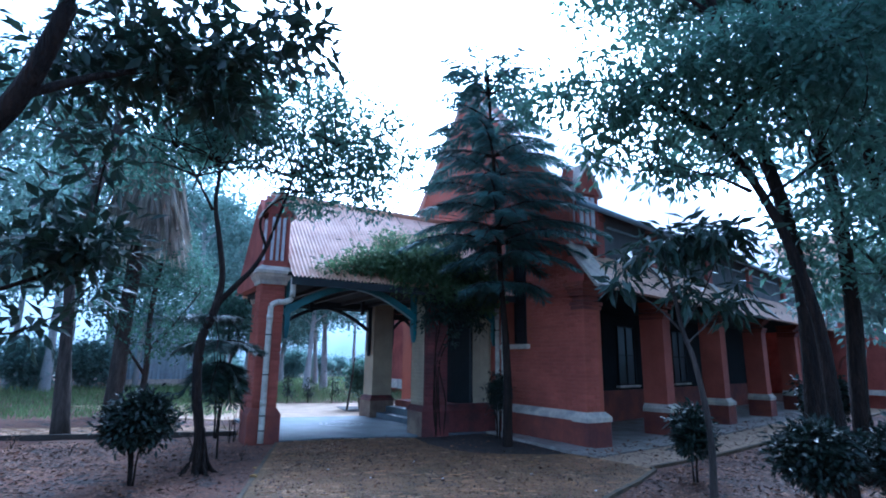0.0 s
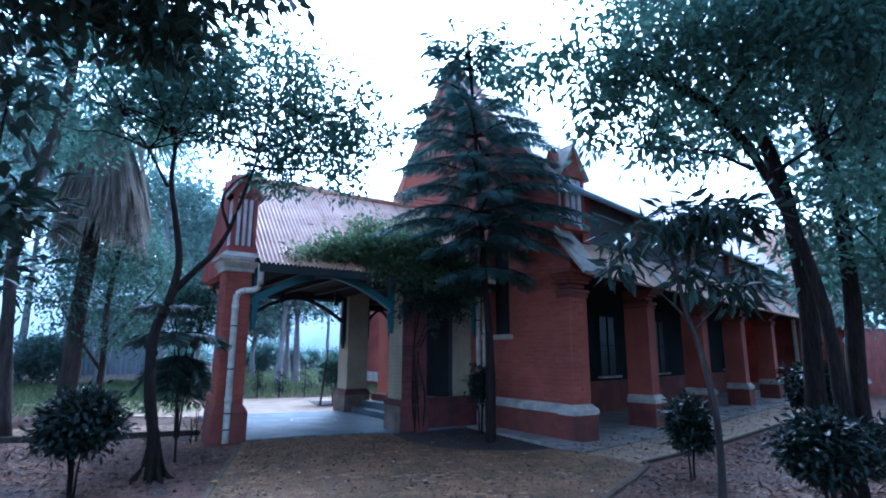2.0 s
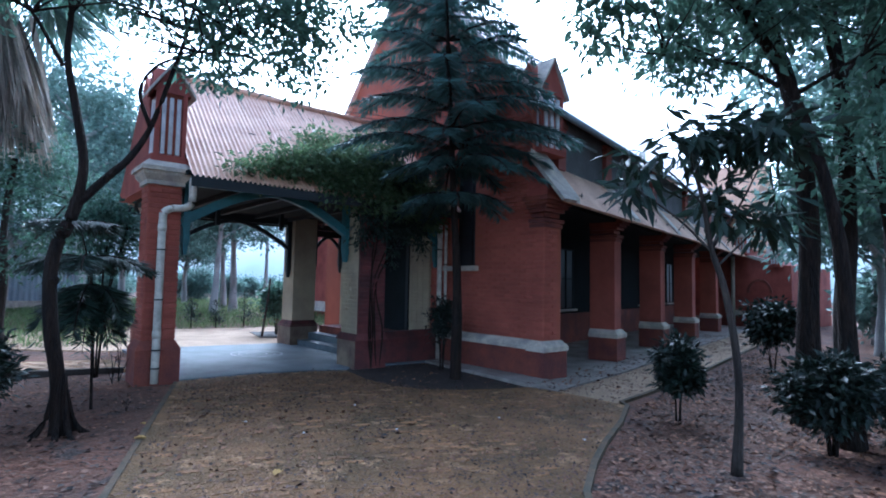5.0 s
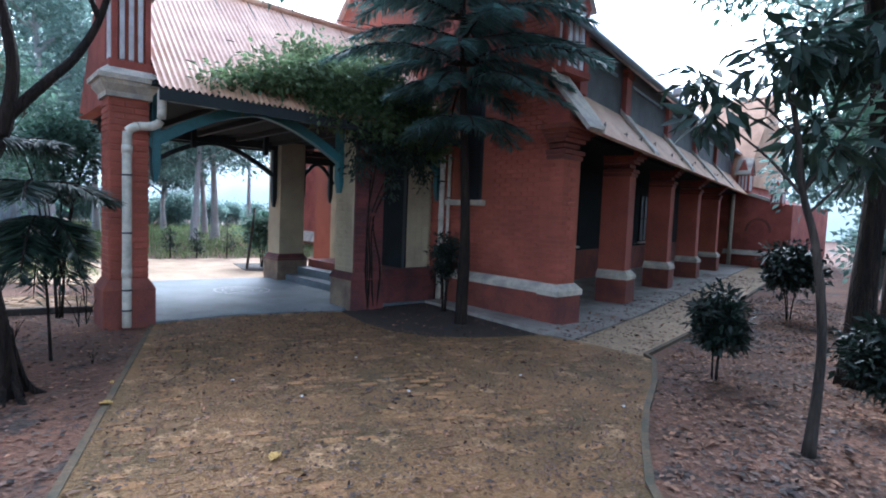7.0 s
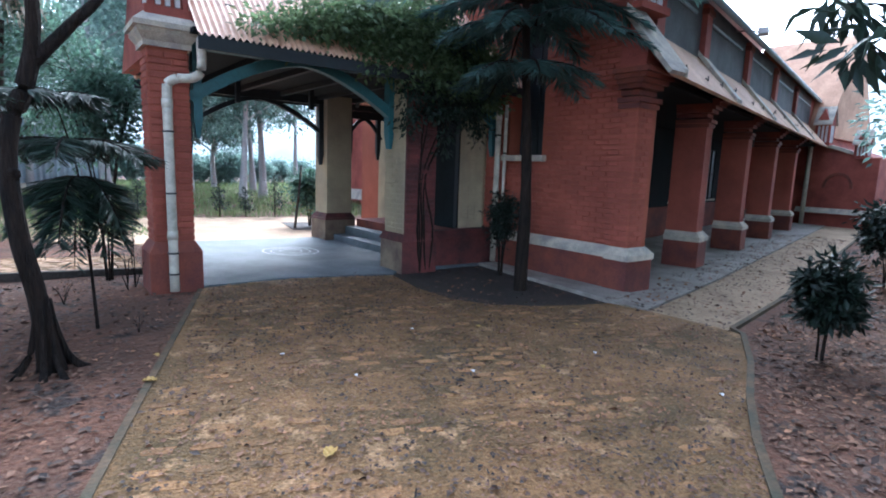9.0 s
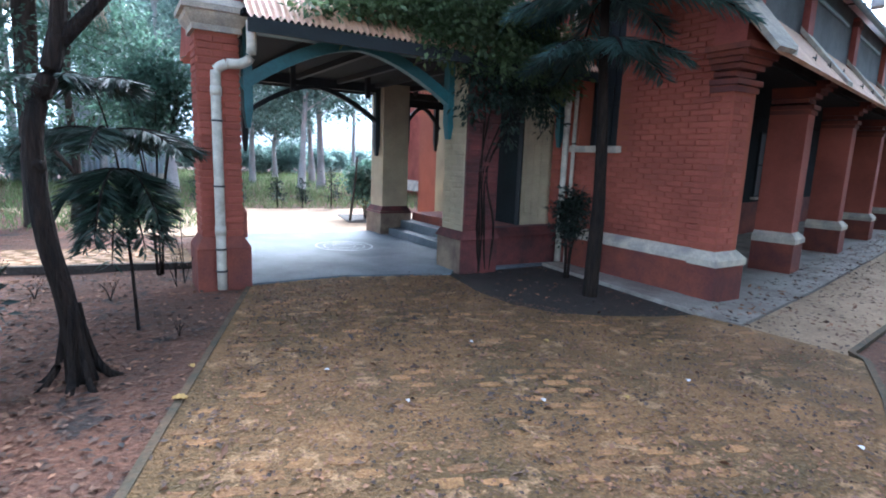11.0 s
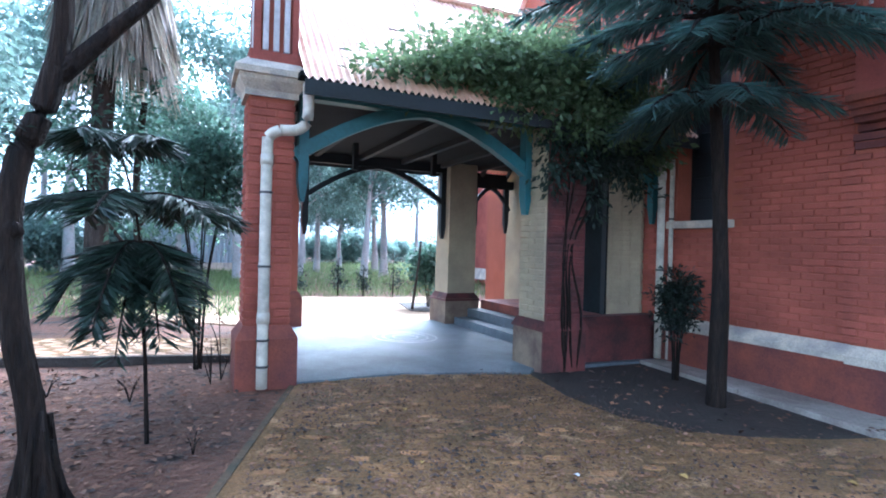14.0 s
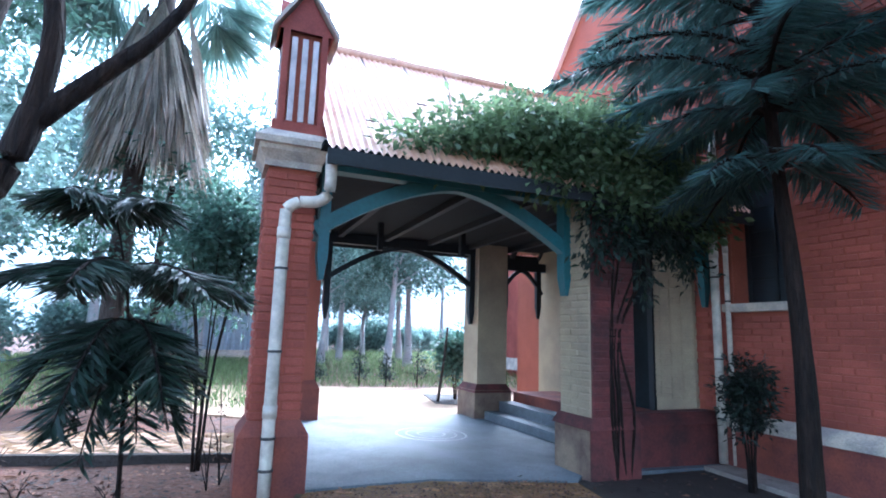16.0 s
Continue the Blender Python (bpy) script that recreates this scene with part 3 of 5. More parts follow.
for (a, _), (b, _) in zip(BUT[1:], BUT[2:] + [(TX, TX)]):
    clerestory_bay(a + 0.05, b)
clerestory_bay(8.5, BUT[1][0])
lamp = thing("flood_lamp", 13.2, skew_y(13.2, 6.74), 4.62, "small white flood lamp bracketed under the main eave", "lamp", "", 200)
part("arm", tube(bmesh.new(), [(0, -0.3, 0.04), (0, -0.05, 0.04), (0, 0.12, 0.0)], [0.015] * 3, 6), IRON, lamp)
part("head", box(bmesh.new(), -0.14, 0.1, -0.08, 0.14, 0.3, 0.06, bevel=0.03), WHITE, lamp, "white lamp housing")


pinnacle(7.78, 6.98, 3.85, 0.62, 1.1, "gabled brick pinnacle with white bars at the nave corner", 0.62)


def transept():
    bm = bmesh.new()
    prism(bm, [(8.4, -0.6), (11.4, -0.6), (11.4, 3.5), (10.5, 3.5), (10.3, 3.0), (9.2, 2.62), (9.0, 2.5), (8.4, 2.5)], "x", TX, 31)
    structure("wall_transept", bm, RENDER_RED, "red rendered transept with a sloping shoulder", "wall")
    bm = bmesh.new()
    prism(bm, [(10.32, 2.98), (9.2, 2.6), (9.2, 2.72), (10.32, 3.1)], "x", TX - 0.1, TX + 0.25)
    structure("coping_transept", bm, PALE, "pale sloping coping of the transept", "trim")
    bm = bmesh.new()
    frustum(bm, (TX - 0.14, 8.3, TX + 0.4, 10.9), NOSE - 0.1, (TX - 0.03, 8.38, TX + 0.4, 10.9), NOSE + 0.1)
    structure("band_transept", bm, PALE, "white cement band on the transept plinth", "trim")
    bm = bmesh.new()
    n = 10
    pts = [(9.6 + 0.5 * math.cos(math.pi * i / n), 1.35 + 0.6 * math.sin(math.pi * i / n)) for i in range(n + 1)]
    inn = [(9.6 + 0.41 * math.cos(math.pi * i / n), 1.35 + 0.5 * math.sin(math.pi * i / n)) for i in range(n + 1)]
    for i in range(n):
        prism(bm, [pts[i], pts[i + 1], inn[i + 1], inn[i]], "x", TX - 0.05, TX + 0.05)
    structure("arch_moulding", bm, BASE_RED, "raised arch moulding on the transept", "trim")
    structure("roof_transept", prism(bmesh.new(), [(TX - 0.1, 3.3), (31.2, 3.3), (28.4, 7.6)], "y", 10.2, 14.0), TILE, "steep pink transept roof", "roof")


transept()
pinnacle(TX - 0.25, 10.0, 2.95, 0.5, 0.8, "small gabled brick pinnacle with white bars on the transept", 0.6)
pinnacle(TX - 0.2, 8.75, 2.45, 0.42, 0.55, "small gabled brick pinnacle with white bars on the transept", 0.45)
SKEWED = ("wall_south", "dado_south", "wall_clerestory", "ceiling_arcade", "roof_aisle", "roof_main", "gutter", "wall_north", "wall_east", "wall_inner")
for name in SKEWED:
    for v in bpy.data.objects[name].data.vertices:
        v.co.y = skew_y(v.co.x, v.co.y)
for ob in [o for o in bpy.data.objects if o.parent is None and o.name.split(".")[0] in ("buttress", "window_2")]:
    if ob.location.x > 8.5:
        ob.location.y = skew_y(ob.location.x, ob.location.y)
        ob.rotation_euler.z = math.atan(SLANT)

# a wing of the church seen through the porch
structure("wing_north", boxed(12.6, 21.6, -0.4, 22, 27, 5.5), RENDER_RED, "far red brick wing beyond the porch", "wall")
bm = bmesh.new()
frustum(bm, (12.45, 21.45, 22, 27), 0.1, (12.58, 21.58, 22, 27), 0.55)
structure("band_north", bm, PALE, "pale plinth band of the far wing", "trim")

# ---- porch ----
PY, PB = 9.38, 13.1


def porch_pier(x, y):
    t = thing("porch_pier", x, y, gz(2.4, y) - 0.02, "red brick porch pier with moulded cornice", "pier", "porch piers")
    w, g = 0.58, -(gz(2.4, y) - 0.02)
    part("plinth", box(bmesh.new(), 0, 0, -0.3, w, w, 0.5, bevel=0.012), BASE_RED, t)
    part("plinth_slope", frustum(bmesh.new(), (0, 0, w, w), 0.5, (0.07, 0.07, w - 0.07, w - 0.07), 0.62), BASE_RED, t)
    part("shaft", boxed(0.078, 0.078, 0.6, w - 0.078, w - 0.078, g + 2.86), MORTAR, t)
    co = bmesh.new()
    box(co, 0.04, 0.04, g + 2.84, w - 0.04, w - 0.04, g + 2.9)
    frustum(co, (0.04, 0.04, w - 0.04, w - 0.04), g + 2.9, (-0.02, -0.02, w + 0.02, w + 0.02), g + 2.98)
    box(co, -0.02, -0.02, g + 2.98, w + 0.02, w + 0.02, g + 3.03)
    frustum(co, (-0.06, -0.06, w + 0.06, w + 0.06), g + 3.03, (-0.06, -0.06, w + 0.06, w + 0.06), g + 3.09)
    frustum(co, (-0.06, -0.06, w + 0.06, w + 0.06), g + 3.09, (0.06, 0.06, w - 0.06, w - 0.06), g + 3.2)
    part("cornice", co, PALE, t, "pale moulded cement cornice")
    return t


PIER = porch_pier(2.09, PY)
porch_pier(2.8, PB)
pinnacle(2.2, PY + 0.08, 3.18, 0.42, 1.02, "gabled brick turret with white bars on the porch pier", 0.42)
pinnacle(2.88, PB + 0.08, 3.18, 0.42, 1.02, "gabled brick turret with white bars on the porch pier", 0.42)


def column(x, y, w, label):
    t = thing("porch_column", x, y, gz(x, y), label, "column", "porch columns")
    g = -gz(x, y)
    part("pedestal", box(bmesh.new(), 0, 0, -0.2, w, w, 0.5, bevel=0.01), SHADED_CREAM, t)
    part("pedestal_cap", frustum(bmesh.new(), (-0.02, -0.02, w + 0.02, w + 0.02), 0.46, (0.07, 0.07, w - 0.07, w - 0.07), 0.6), SHADED_RED, t, "sloped cap in a shade-dark red")
    part("shaft", boxed(0.07, 0.07, 0.6, w - 0.07, w - 0.07, g + 3.1), CREAM, t)
    return t


column(6.02, 13.08, 0.72, "cream painted square porch column on a pedestal")
# Column and parapet take the darkened red in place of the creeper's shade.
FRONT_COL = thing("porch_column", 5.48, 9.24, gz(5.5, PY), "red porch column painted dark for creeper shade, with cream inner face", "column", "porch columns")
part("shaft", boxed(0.04, 0.0, 0.6, 0.6, 0.56, 3.05), SHADED_RED, FRONT_COL)
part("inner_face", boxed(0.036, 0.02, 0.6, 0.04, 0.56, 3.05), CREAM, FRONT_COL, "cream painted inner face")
part("pedestal", boxed(0.0, -0.02, -0.2, 0.64, 0.62, 0.52), SHADED_RED, FRONT_COL)
part("pedestal_face", boxed(-0.006, 0.0, -0.1, 0.0, 0.62, 0.5), SHADED_CREAM, FRONT_COL, "cream side of the pedestal, darkened for shade")
part("pedestal_cap", frustum(bmesh.new(), (-0.03, -0.05, 0.67, 0.65), 0.5, (0.03, -0.005, 0.61, 0.6), 0.62), SHADED_RED, FRONT_COL)
LOWWALL = thing("parapet", 6.1, 9.52, gz(7, PY), "low red porch parapet painted dark for shade, with sloping coping", "parapet")
part("body", boxed(0.0, 0.0, -0.3, 1.58, 0.4, 0.5), SHADED_RED, LOWWALL)
part("coping", frustum(bmesh.new(), (0.0, -0.05, 1.58, 0.45), 0.5, (0.0, 0.1, 1.58, 0.3), 0.62), SHADED_RED, LOWWALL)
# cream inner skin of the church wall inside the porch
structure("wall_porch", boxed(WX - 0.05, 9.86, 0.0, WX, 10.62, 3.4), CREAM, "cream painted wall inside the porch", "wall")
structure("wall_porch_2", boxed(WX - 0.05, 12.3, 0.0, WX, 13.6, 3.4), CREAM, "cream painted wall inside the porch", "wall")
DOOR = tagged(thing("door_1", WX - 0.03, 11.45, 0.4, "tall wooden church door, shade painted in near-black", "door"), kind="structure")
part("leaf", boxed(-0.04, -0.8, 0, 0, -0.01, 2.5), SHADE_BLACK, DOOR)
part("leaf", boxed(-0.04, 0.01, 0, 0, 0.8, 2.5), SHADE_BLACK, DOOR)
part("door_frame", box(box(bmesh.new(), -0.06, -0.9, 0, 0, -0.8, 2.6), -0.06, 0.8, 0, 0, 0.9, 2.6), DARKWOOD, DOOR)
STEPS = tagged(thing("steps_1", 6.2, 9.95, gz(6.2, 11.5), "grey cement porch steps with red risers", "steps"), kind="structure")
for k in range(3):
    part("tread", boxed(0.28 * k, 0, 0.16 * k - (0.2 if k == 0 else 0), WX - 6.2, 3.1, 0.16 * (k + 1)), CONCRETE if k < 2 else BASE_RED, STEPS)


def arched_beam(x0, x1, y, zb, zs, w, name_label, drop=0.22, thick=0.14, paint=None):
    """A straight beam with two curved braces that meet under it."""
    t = thing("arched_beam", x0, y, zs, name_label, "beam", "porch beams")
    L, H = x1 - x0, zb - zs
    paint = paint or TEAL
    part("beam", boxed(-0.1, 0, H, L + 0.1, w, H + 0.16), paint, t)
    n = 14
    for s in (0, 1):
        bm = bmesh.new()
        outer, inner = [], []
        for i in range(n + 1):
            u = i / n
            xx, zz = L / 2 * u, H * (1 - (1 - u) ** 1.6)
            dx, dz = L / 2, H * 1.6 * (1 - u) ** 0.6
            k = thick / math.hypot(dx, dz)
            inner.append((xx, zz - 0.03))
            outer.append((xx - dz * k, min(zz - 0.03 + dx * k, H)))
        for i in range(n):
            q = [inner[i], inner[i + 1], outer[i + 1], outer[i]]
            if s:
                q = [(L - a, b) for a, b in q]
            prism(bm, q, "y", 0.02, w - 0.02)
        part("brace", bm, paint, t)
    for xx in (0.0, L - 0.1):
        part("post", boxed(xx, 0.01, -drop, xx + 0.1, w - 0.01, H), paint, t)
    for xx in (0.0, L - 0.1):
        part("pendant", frustum(bmesh.new(), (xx + 0.03, 0.03, xx + 0.07, w - 0.03), -drop - 0.22, (xx, 0.01, xx + 0.1, w - 0.01), -drop), paint, t)
    return t


arched_beam(2.67, 5.52, PY + 0.2, 2.92, 2.3, 0.16, "teal painted timber arch across the porch front")
arched_beam(6.08, 7.65, PY + 0.2, 2.75, 2.3, 0.12, "small teal timber arch beside the front column", 0.25)
# Back arches swap teal for dark timber: their backlit shade painted in.
arched_beam(3.38, 6.09, PB + 0.2, 2.84, 2.2, 0.14, "timber arch across the porch back, painted dark as a silhouette", 0.4, 0.085, DARKWOOD)
arched_beam(6.68, 7.5, PB + 0.2, 2.62, 2.2, 0.1, "small timber arch beside the porch column, painted dark as a silhouette", 0.25, 0.07, DARKWOOD)


def porch_roof():
    t = tagged(thing("roof_porch", 2.62, PY, 3.0, "corrugated faded pink metal roof of the porch", "roof"), kind="structure")
    ry, rz = 11.35 - PY, 5.12 - 3.0
    for sgn in (0, 1):
        bm = bmesh.new()
        n = 5 * 66
        ya, za, yb, zb = (-0.32, -0.02, ry, rz) if not sgn else (2 * ry + 0.32, -0.02, ry, rz)
        rows = []
        for i in range(n + 1):
            x = 5.18 * i / n
            c = 0.02 * math.cos(2 * math.pi * x / 0.076)
            rows.append([bm.verts.new((x, ya + (yb - ya) * k / 3, za + (zb - za) * k / 3 + c)) for k in range(4)])
        for a, b in zip(rows, rows[1:]):
            for k in range(3):
                bm.faces.new((a[k], b[k], b[k + 1], a[k + 1]) if not sgn else (a[k + 1], b[k + 1], b[k], a[k]))
        sheet = part("sheet", bm, SHEET, t, smooth=True)
    cap = bmesh.new()
    tube(cap, [(0, ry, rz + 0.02), (5.18, ry, rz + 0.02)], [0.07, 0.07], 10)
    part("ridge_cap", cap, SHEET, t, smooth=True)
    for i in range(9):
        part("rafter", sloped_sheet(bmesh.new(), 0.1 + i * 0.61, 0.17 + i * 0.61, (-0.25, -0.12), (ry, rz - 0.1), 0.07), DARKWOOD, t)
        part("rafter", sloped_sheet(bmesh.new(), 0.1 + i * 0.61, 0.17 + i * 0.61, (2 * ry + 0.25, -0.12), (ry, rz - 0.1), 0.07), DARKWOOD, t)
    part("fascia", boxed(0, -0.33, -0.18, 5.18, -0.3, -0.04), DARKWOOD, t)
    part("fascia", boxed(0, 2 * ry + 0.3, -0.18, 5.18, 2 * ry + 0.33, -0.04), DARKWOOD, t)
    return t


porch_roof()
structure("ceiling_porch", boxed(2.6, PY - 0.2, 3.02, 7.8, 13.5, 3.07), SHADE_BLACK, "boarded porch ceiling, shade painted in near-black", "ceiling")
structure("gable_porch", prism(bmesh.new(), [(PY + 0.2, 3.0), (13.3, 3.0), (11.35, 5.0)], "x", 2.4, 2.6), RENDER_RED, "red brick end gable of the porch", "wall")
structure("beam_side", prism(bmesh.new(), [(2.36, 9.9), (2.5, 9.9), (3.16, 12.9), (3.02, 12.9)], "z", 2.75, 3.0), TEAL, "teal painted beam along the porch side", "beam")
for k in range(6):
    tagged(part("joist", boxed(2.75 + 0.8 * k, PY + 0.4, 2.93, 2.83 + 0.8 * k, PB + 0.2, 3.02), DARKWOOD, None), "dark timber joist under the porch ceiling", "joist", "porch joists", "structure")
for x, y in ((3.95, 12.2), (5.3, 12.2)):
    tagged(part("hanger", boxed(x, y, 2.6, x + 0.08, y + 0.08, 3.02), DARKWOOD, None), "dark timber hanger below the porch ceiling", "hanger", "porch hangers", "structure")
bm = bmesh.new()
for rr, ww in ((0.5, 0.025), (0.36, 0.018), (0.2, 0.015)):
    n = 40
    vi = [bm.verts.new((4.72 + (rr - ww) * math.cos(2 * math.pi * i / n), 11.75 + (rr - ww) * math.sin(2 * math.pi * i / n), 0)) for i in range(n)]
    vo = [bm.verts.new((4.72 + rr * math.cos(2 * math.pi * i / n), 11.75 + rr * math.sin(2 * math.pi * i / n), 0)) for i in range(n)]
    for i in range(n):
        bm.faces.new((vi[i], vo[i], vo[(i + 1) % n], vi[(i + 1) % n]))
for v in bm.verts:
    v.co.z = gz(v.co.x, v.co.y) + 0.042
structure("floor_ring", bm, CHALK, "faded white chalk rings drawn on the porch floor", "floor marking")


# ---- trees and plants ----
def limb_part(name, pts, r0, r1, material, parent, seed, n=5, seg=9, wob=0.1, label="", flare=0.0):
    rng = random.Random(seed)
    p = curve_pts(pts, n)
    m = len(p) - 1
    rad = [r0 + (r1 - r0) * (i / m) ** 0.8 for i in range(m + 1)]
    if flare:
        for i in range(min(5, m)):
            rad[i] *= 1 + flare * (1 - i / 5) ** 2
    return part(name, tube(bmesh.new(), p, rad, seg, wob, rng), material, parent, label, smooth=True)


def local(pts, t):
    return [(x - t.location.x, y - t.location.y, z - t.location.z) for x, y, z in pts]


def twigs(rng, starts, n, length, up=0.3):
    """Thin branch lines out of points: (points, radius) pairs."""
    out = []
    for s in starts:
        for _ in range(n):
            a = rng.uniform(0, 6.283)
            d = Vector((math.cos(a), math.sin(a), rng.uniform(-0.2, 1.0) * up + 0.15)).normalized()
            p, pts = Vector(s), [Vector(s)]
            for k in range(4):
                d = (d + Vector((rng.uniform(-0.3, 0.3), rng.uniform(-0.3, 0.3), rng.uniform(-0.25, 0.25)))).normalized()
                p = p + d * length * rng.uniform(0.2, 0.3)
                pts.append(p.copy())
            out.append(pts)
    return out


def broad_tree(name, base, trunk, limbs, blobs, leaf, leaf_size, bark, r0, label, seed, category="tree", group="", aspect=0.42, per=14, clump=0.16, r1=None, twig=2, droop=0.5, flare=0.6):
    """A tapered trunk, limbs, twigs and a crown of single leaves; all places in the world."""
    t = thing(name, *base, label, category, group)
    limb_part("trunk", local(trunk, t), r0, r1 or r0 * 0.6, bark, t, seed, flare=flare)
    for i, (pts, ra, rb) in enumerate(limbs):
        limb_part("limb", local(pts, t), ra, rb, bark, t, seed + i + 1, seg=7)
    rng = np.random.default_rng(seed)
    pr = random.Random(seed)
    if twig:
        bm = bmesh.new()
        ends = [l[0][-1] for l in limbs] + [l[0][-2] for l in limbs]
        for pts in twigs(pr, [Vector(p) for p in local(ends, t)], twig * 2, 1.1):
            tube(bm, pts, [0.014, 0.012, 0.009, 0.006, 0.004], 4)
        tagged(part("twig_mass", bm, bark, t), kind="stuff")
    bl = [(b[0] - base[0], b[1] - base[1], b[2] - base[2], *b[3:]) for b in blobs]
    v, f = cloud(rng, bl, leaf_size, aspect, droop, clump, per)
    leaf_part("crown", v, f, leaf, t)
    return t


def on(x, y, d=0.0):
    return (x, y, gz(x, y) + d)


# the forked tree beside the drive
broad_tree("tree", on(1.07, 7.15), [on(1.09, 7.15, -0.05), (1.04, 7.15, 0.6), (0.97, 7.14, 1.0), (0.94, 7.14, 1.45), (0.97, 7.14, 1.78), (1.06, 7.15, 2.05), (1.11, 7.15, 2.25)],
           [([(1.10, 7.15, 2.2), (1.13, 7.15, 2.6), (1.05, 7.16, 3.1), (0.96, 7.17, 3.6), (0.95, 7.17, 4.2), (0.72, 7.20, 4.9)], 0.052, 0.018),
            ([(1.09, 7.15, 2.18), (1.35, 7.17, 2.5), (1.53, 7.17, 2.72), (1.69, 7.15, 3.05), (1.82, 7.05, 3.55), (1.95, 6.96, 4.1), (2.07, 6.95, 4.8)], 0.046, 0.016),
            ([(0.93, 7.17, 3.5), (0.67, 7.19, 3.95), (0.37, 7.22, 4.35)], 0.024, 0.008),
            ([(1.69, 7.15, 3.05), (1.57, 7.11, 3.4), (1.72, 7.05, 3.7), (2.07, 6.95, 3.9), (2.47, 6.85, 4.2)], 0.024, 0.008),
            ([(0.95, 7.17, 4.0), (1.27, 7.10, 4.6), (1.47, 7.05, 5.2)], 0.02, 0.007),
            ([(1.97, 6.95, 4.2), (2.57, 6.80, 4.7), (3.07, 6.70, 4.9)], 0.016, 0.006)],
           [(0.52, 7.25, 4.55, 0.65, 0.7, 0.5, 80), (1.07, 7.15, 5.2, 0.8, 0.8, 0.5, 100), (1.97, 7.00, 5.25, 0.9, 0.8, 0.6, 130), (2.82, 6.75, 5.0, 0.65, 0.7, 0.6, 95), (1.77, 7.05, 4.45, 0.9, 0.6, 0.45, 75),
            (2.67, 6.80, 4.3, 0.6, 0.5, 0.4, 60), (2.27, 6.95, 3.85, 0.4, 0.35, 0.3, 34), (3.17, 6.75, 3.95, 0.4, 0.4, 0.35, 30), (1.17, 7.15, 4.6, 0.7, 0.6, 0.35, 60), (3.47, 6.65, 4.7, 0.45, 0.5, 0.4, 40), (0.17, 7.35, 4.1, 0.4, 0.5, 0.4, 26)],
           LEAF_MID, 0.11, BARK, 0.064, "dark forked tree with a gnarled trunk and small leaves", 11, per=17, r1=0.054, twig=4, clump=0.13)
# sprouts on the fork
sp = thing("sprout", 0.92, 7.1, 1.98, "small tuft of leaves sprouting from the dark trunk", "sprout")
v, f = cloud(np.random.default_rng(5), [(-0.05, 0, 0.0, 0.08, 0.08, 0.1, 9)], 0.05, 0.6, 0.2, 0.05, 8)
leaf_part("leaves", v, f, LEAF_DARK, sp)

# near tree whose boughs hang over the start of the walk
broad_tree("tree", on(-1.75, 3.4), [on(-1.75, 3.4, -0.05), (-1.45, 3.15, 1.2), (-1.0, 2.9, 2.2), (-0.62, 2.72, 2.75), (-0.46, 2.54, 3.15), (-0.3, 2.4, 3.8)],
           [([(-0.6, 2.7, 2.8), (-0.2, 3.0, 3.2), (0.3, 3.2, 3.5), (0.9, 3.0, 3.75)], 0.03, 0.01), ([(-1.4, 3.1, 1.3), (-0.8, 3.3, 1.75), (-0.3, 3.4, 2.1), (-0.2, 3.2, 2.7)], 0.02, 0.006),
            ([(-0.9, 3.3, 1.7), (-0.6, 3.42, 1.6), (-0.35, 3.43, 1.72)], 0.012, 0.005)],
           [(-0.2, 3.25, 3.42, 0.42, 0.4, 0.25, 34), (0.35, 3.2, 3.5, 0.42, 0.4, 0.24, 40), (0.85, 2.97, 3.74, 0.34, 0.3, 0.2, 26), (0.05, 3.1, 3.75, 0.5, 0.4, 0.25, 36), (0.42, 3.25, 3.3, 0.2, 0.2, 0.16, 14), (-0.5, 3.4, 3.25, 0.3, 0.3, 0.3, 16),
            (-0.45, 3.38, 2.1, 0.22, 0.2, 0.16, 22), (-0.22, 3.36, 2.2, 0.24, 0.18, 0.1, 20), (-0.18, 3.43, 1.88, 0.07, 0.07, 0.05, 3), (-0.46, 3.43, 1.65, 0.08, 0.08, 0.06, 3), (-0.43, 3.3, 2.42, 0.12, 0.12, 0.12, 5), (-0.26, 3.18, 2.75, 0.15, 0.12, 0.2, 7)],
           LEAF_DARK, 0.13, BARK, 0.08, "near tree with dark broad leaves on low boughs", 21, per=14, clump=0.085, r1=0.04, twig=0, aspect=0.4, flare=0.2)

# leaning trees on the planted side
TALL = [((8.1, 3.1), [(8.1, 3.12, 1.0), (8.1, 3.09, 2.4), (8.05, 3.2, 3.8), (7.95, 3.5, 5.2), (7.85, 3.75, 7.1), (7.7, 4.0, 8.6)], 0.145, 31),
        ((9.05, 2.93), [(9.04, 2.98, 0.9), (9.06, 2.9, 2.6), (9.05, 2.95, 4.3), (8.97, 3.2, 7.2), (8.9, 3.4, 9.0)], 0.14, 32),
        ((10.6, 2.7), [(10.5, 2.7, 2.0), (10.2, 2.8, 4.5), (9.9, 3.0, 8.0)], 0.1, 33)]
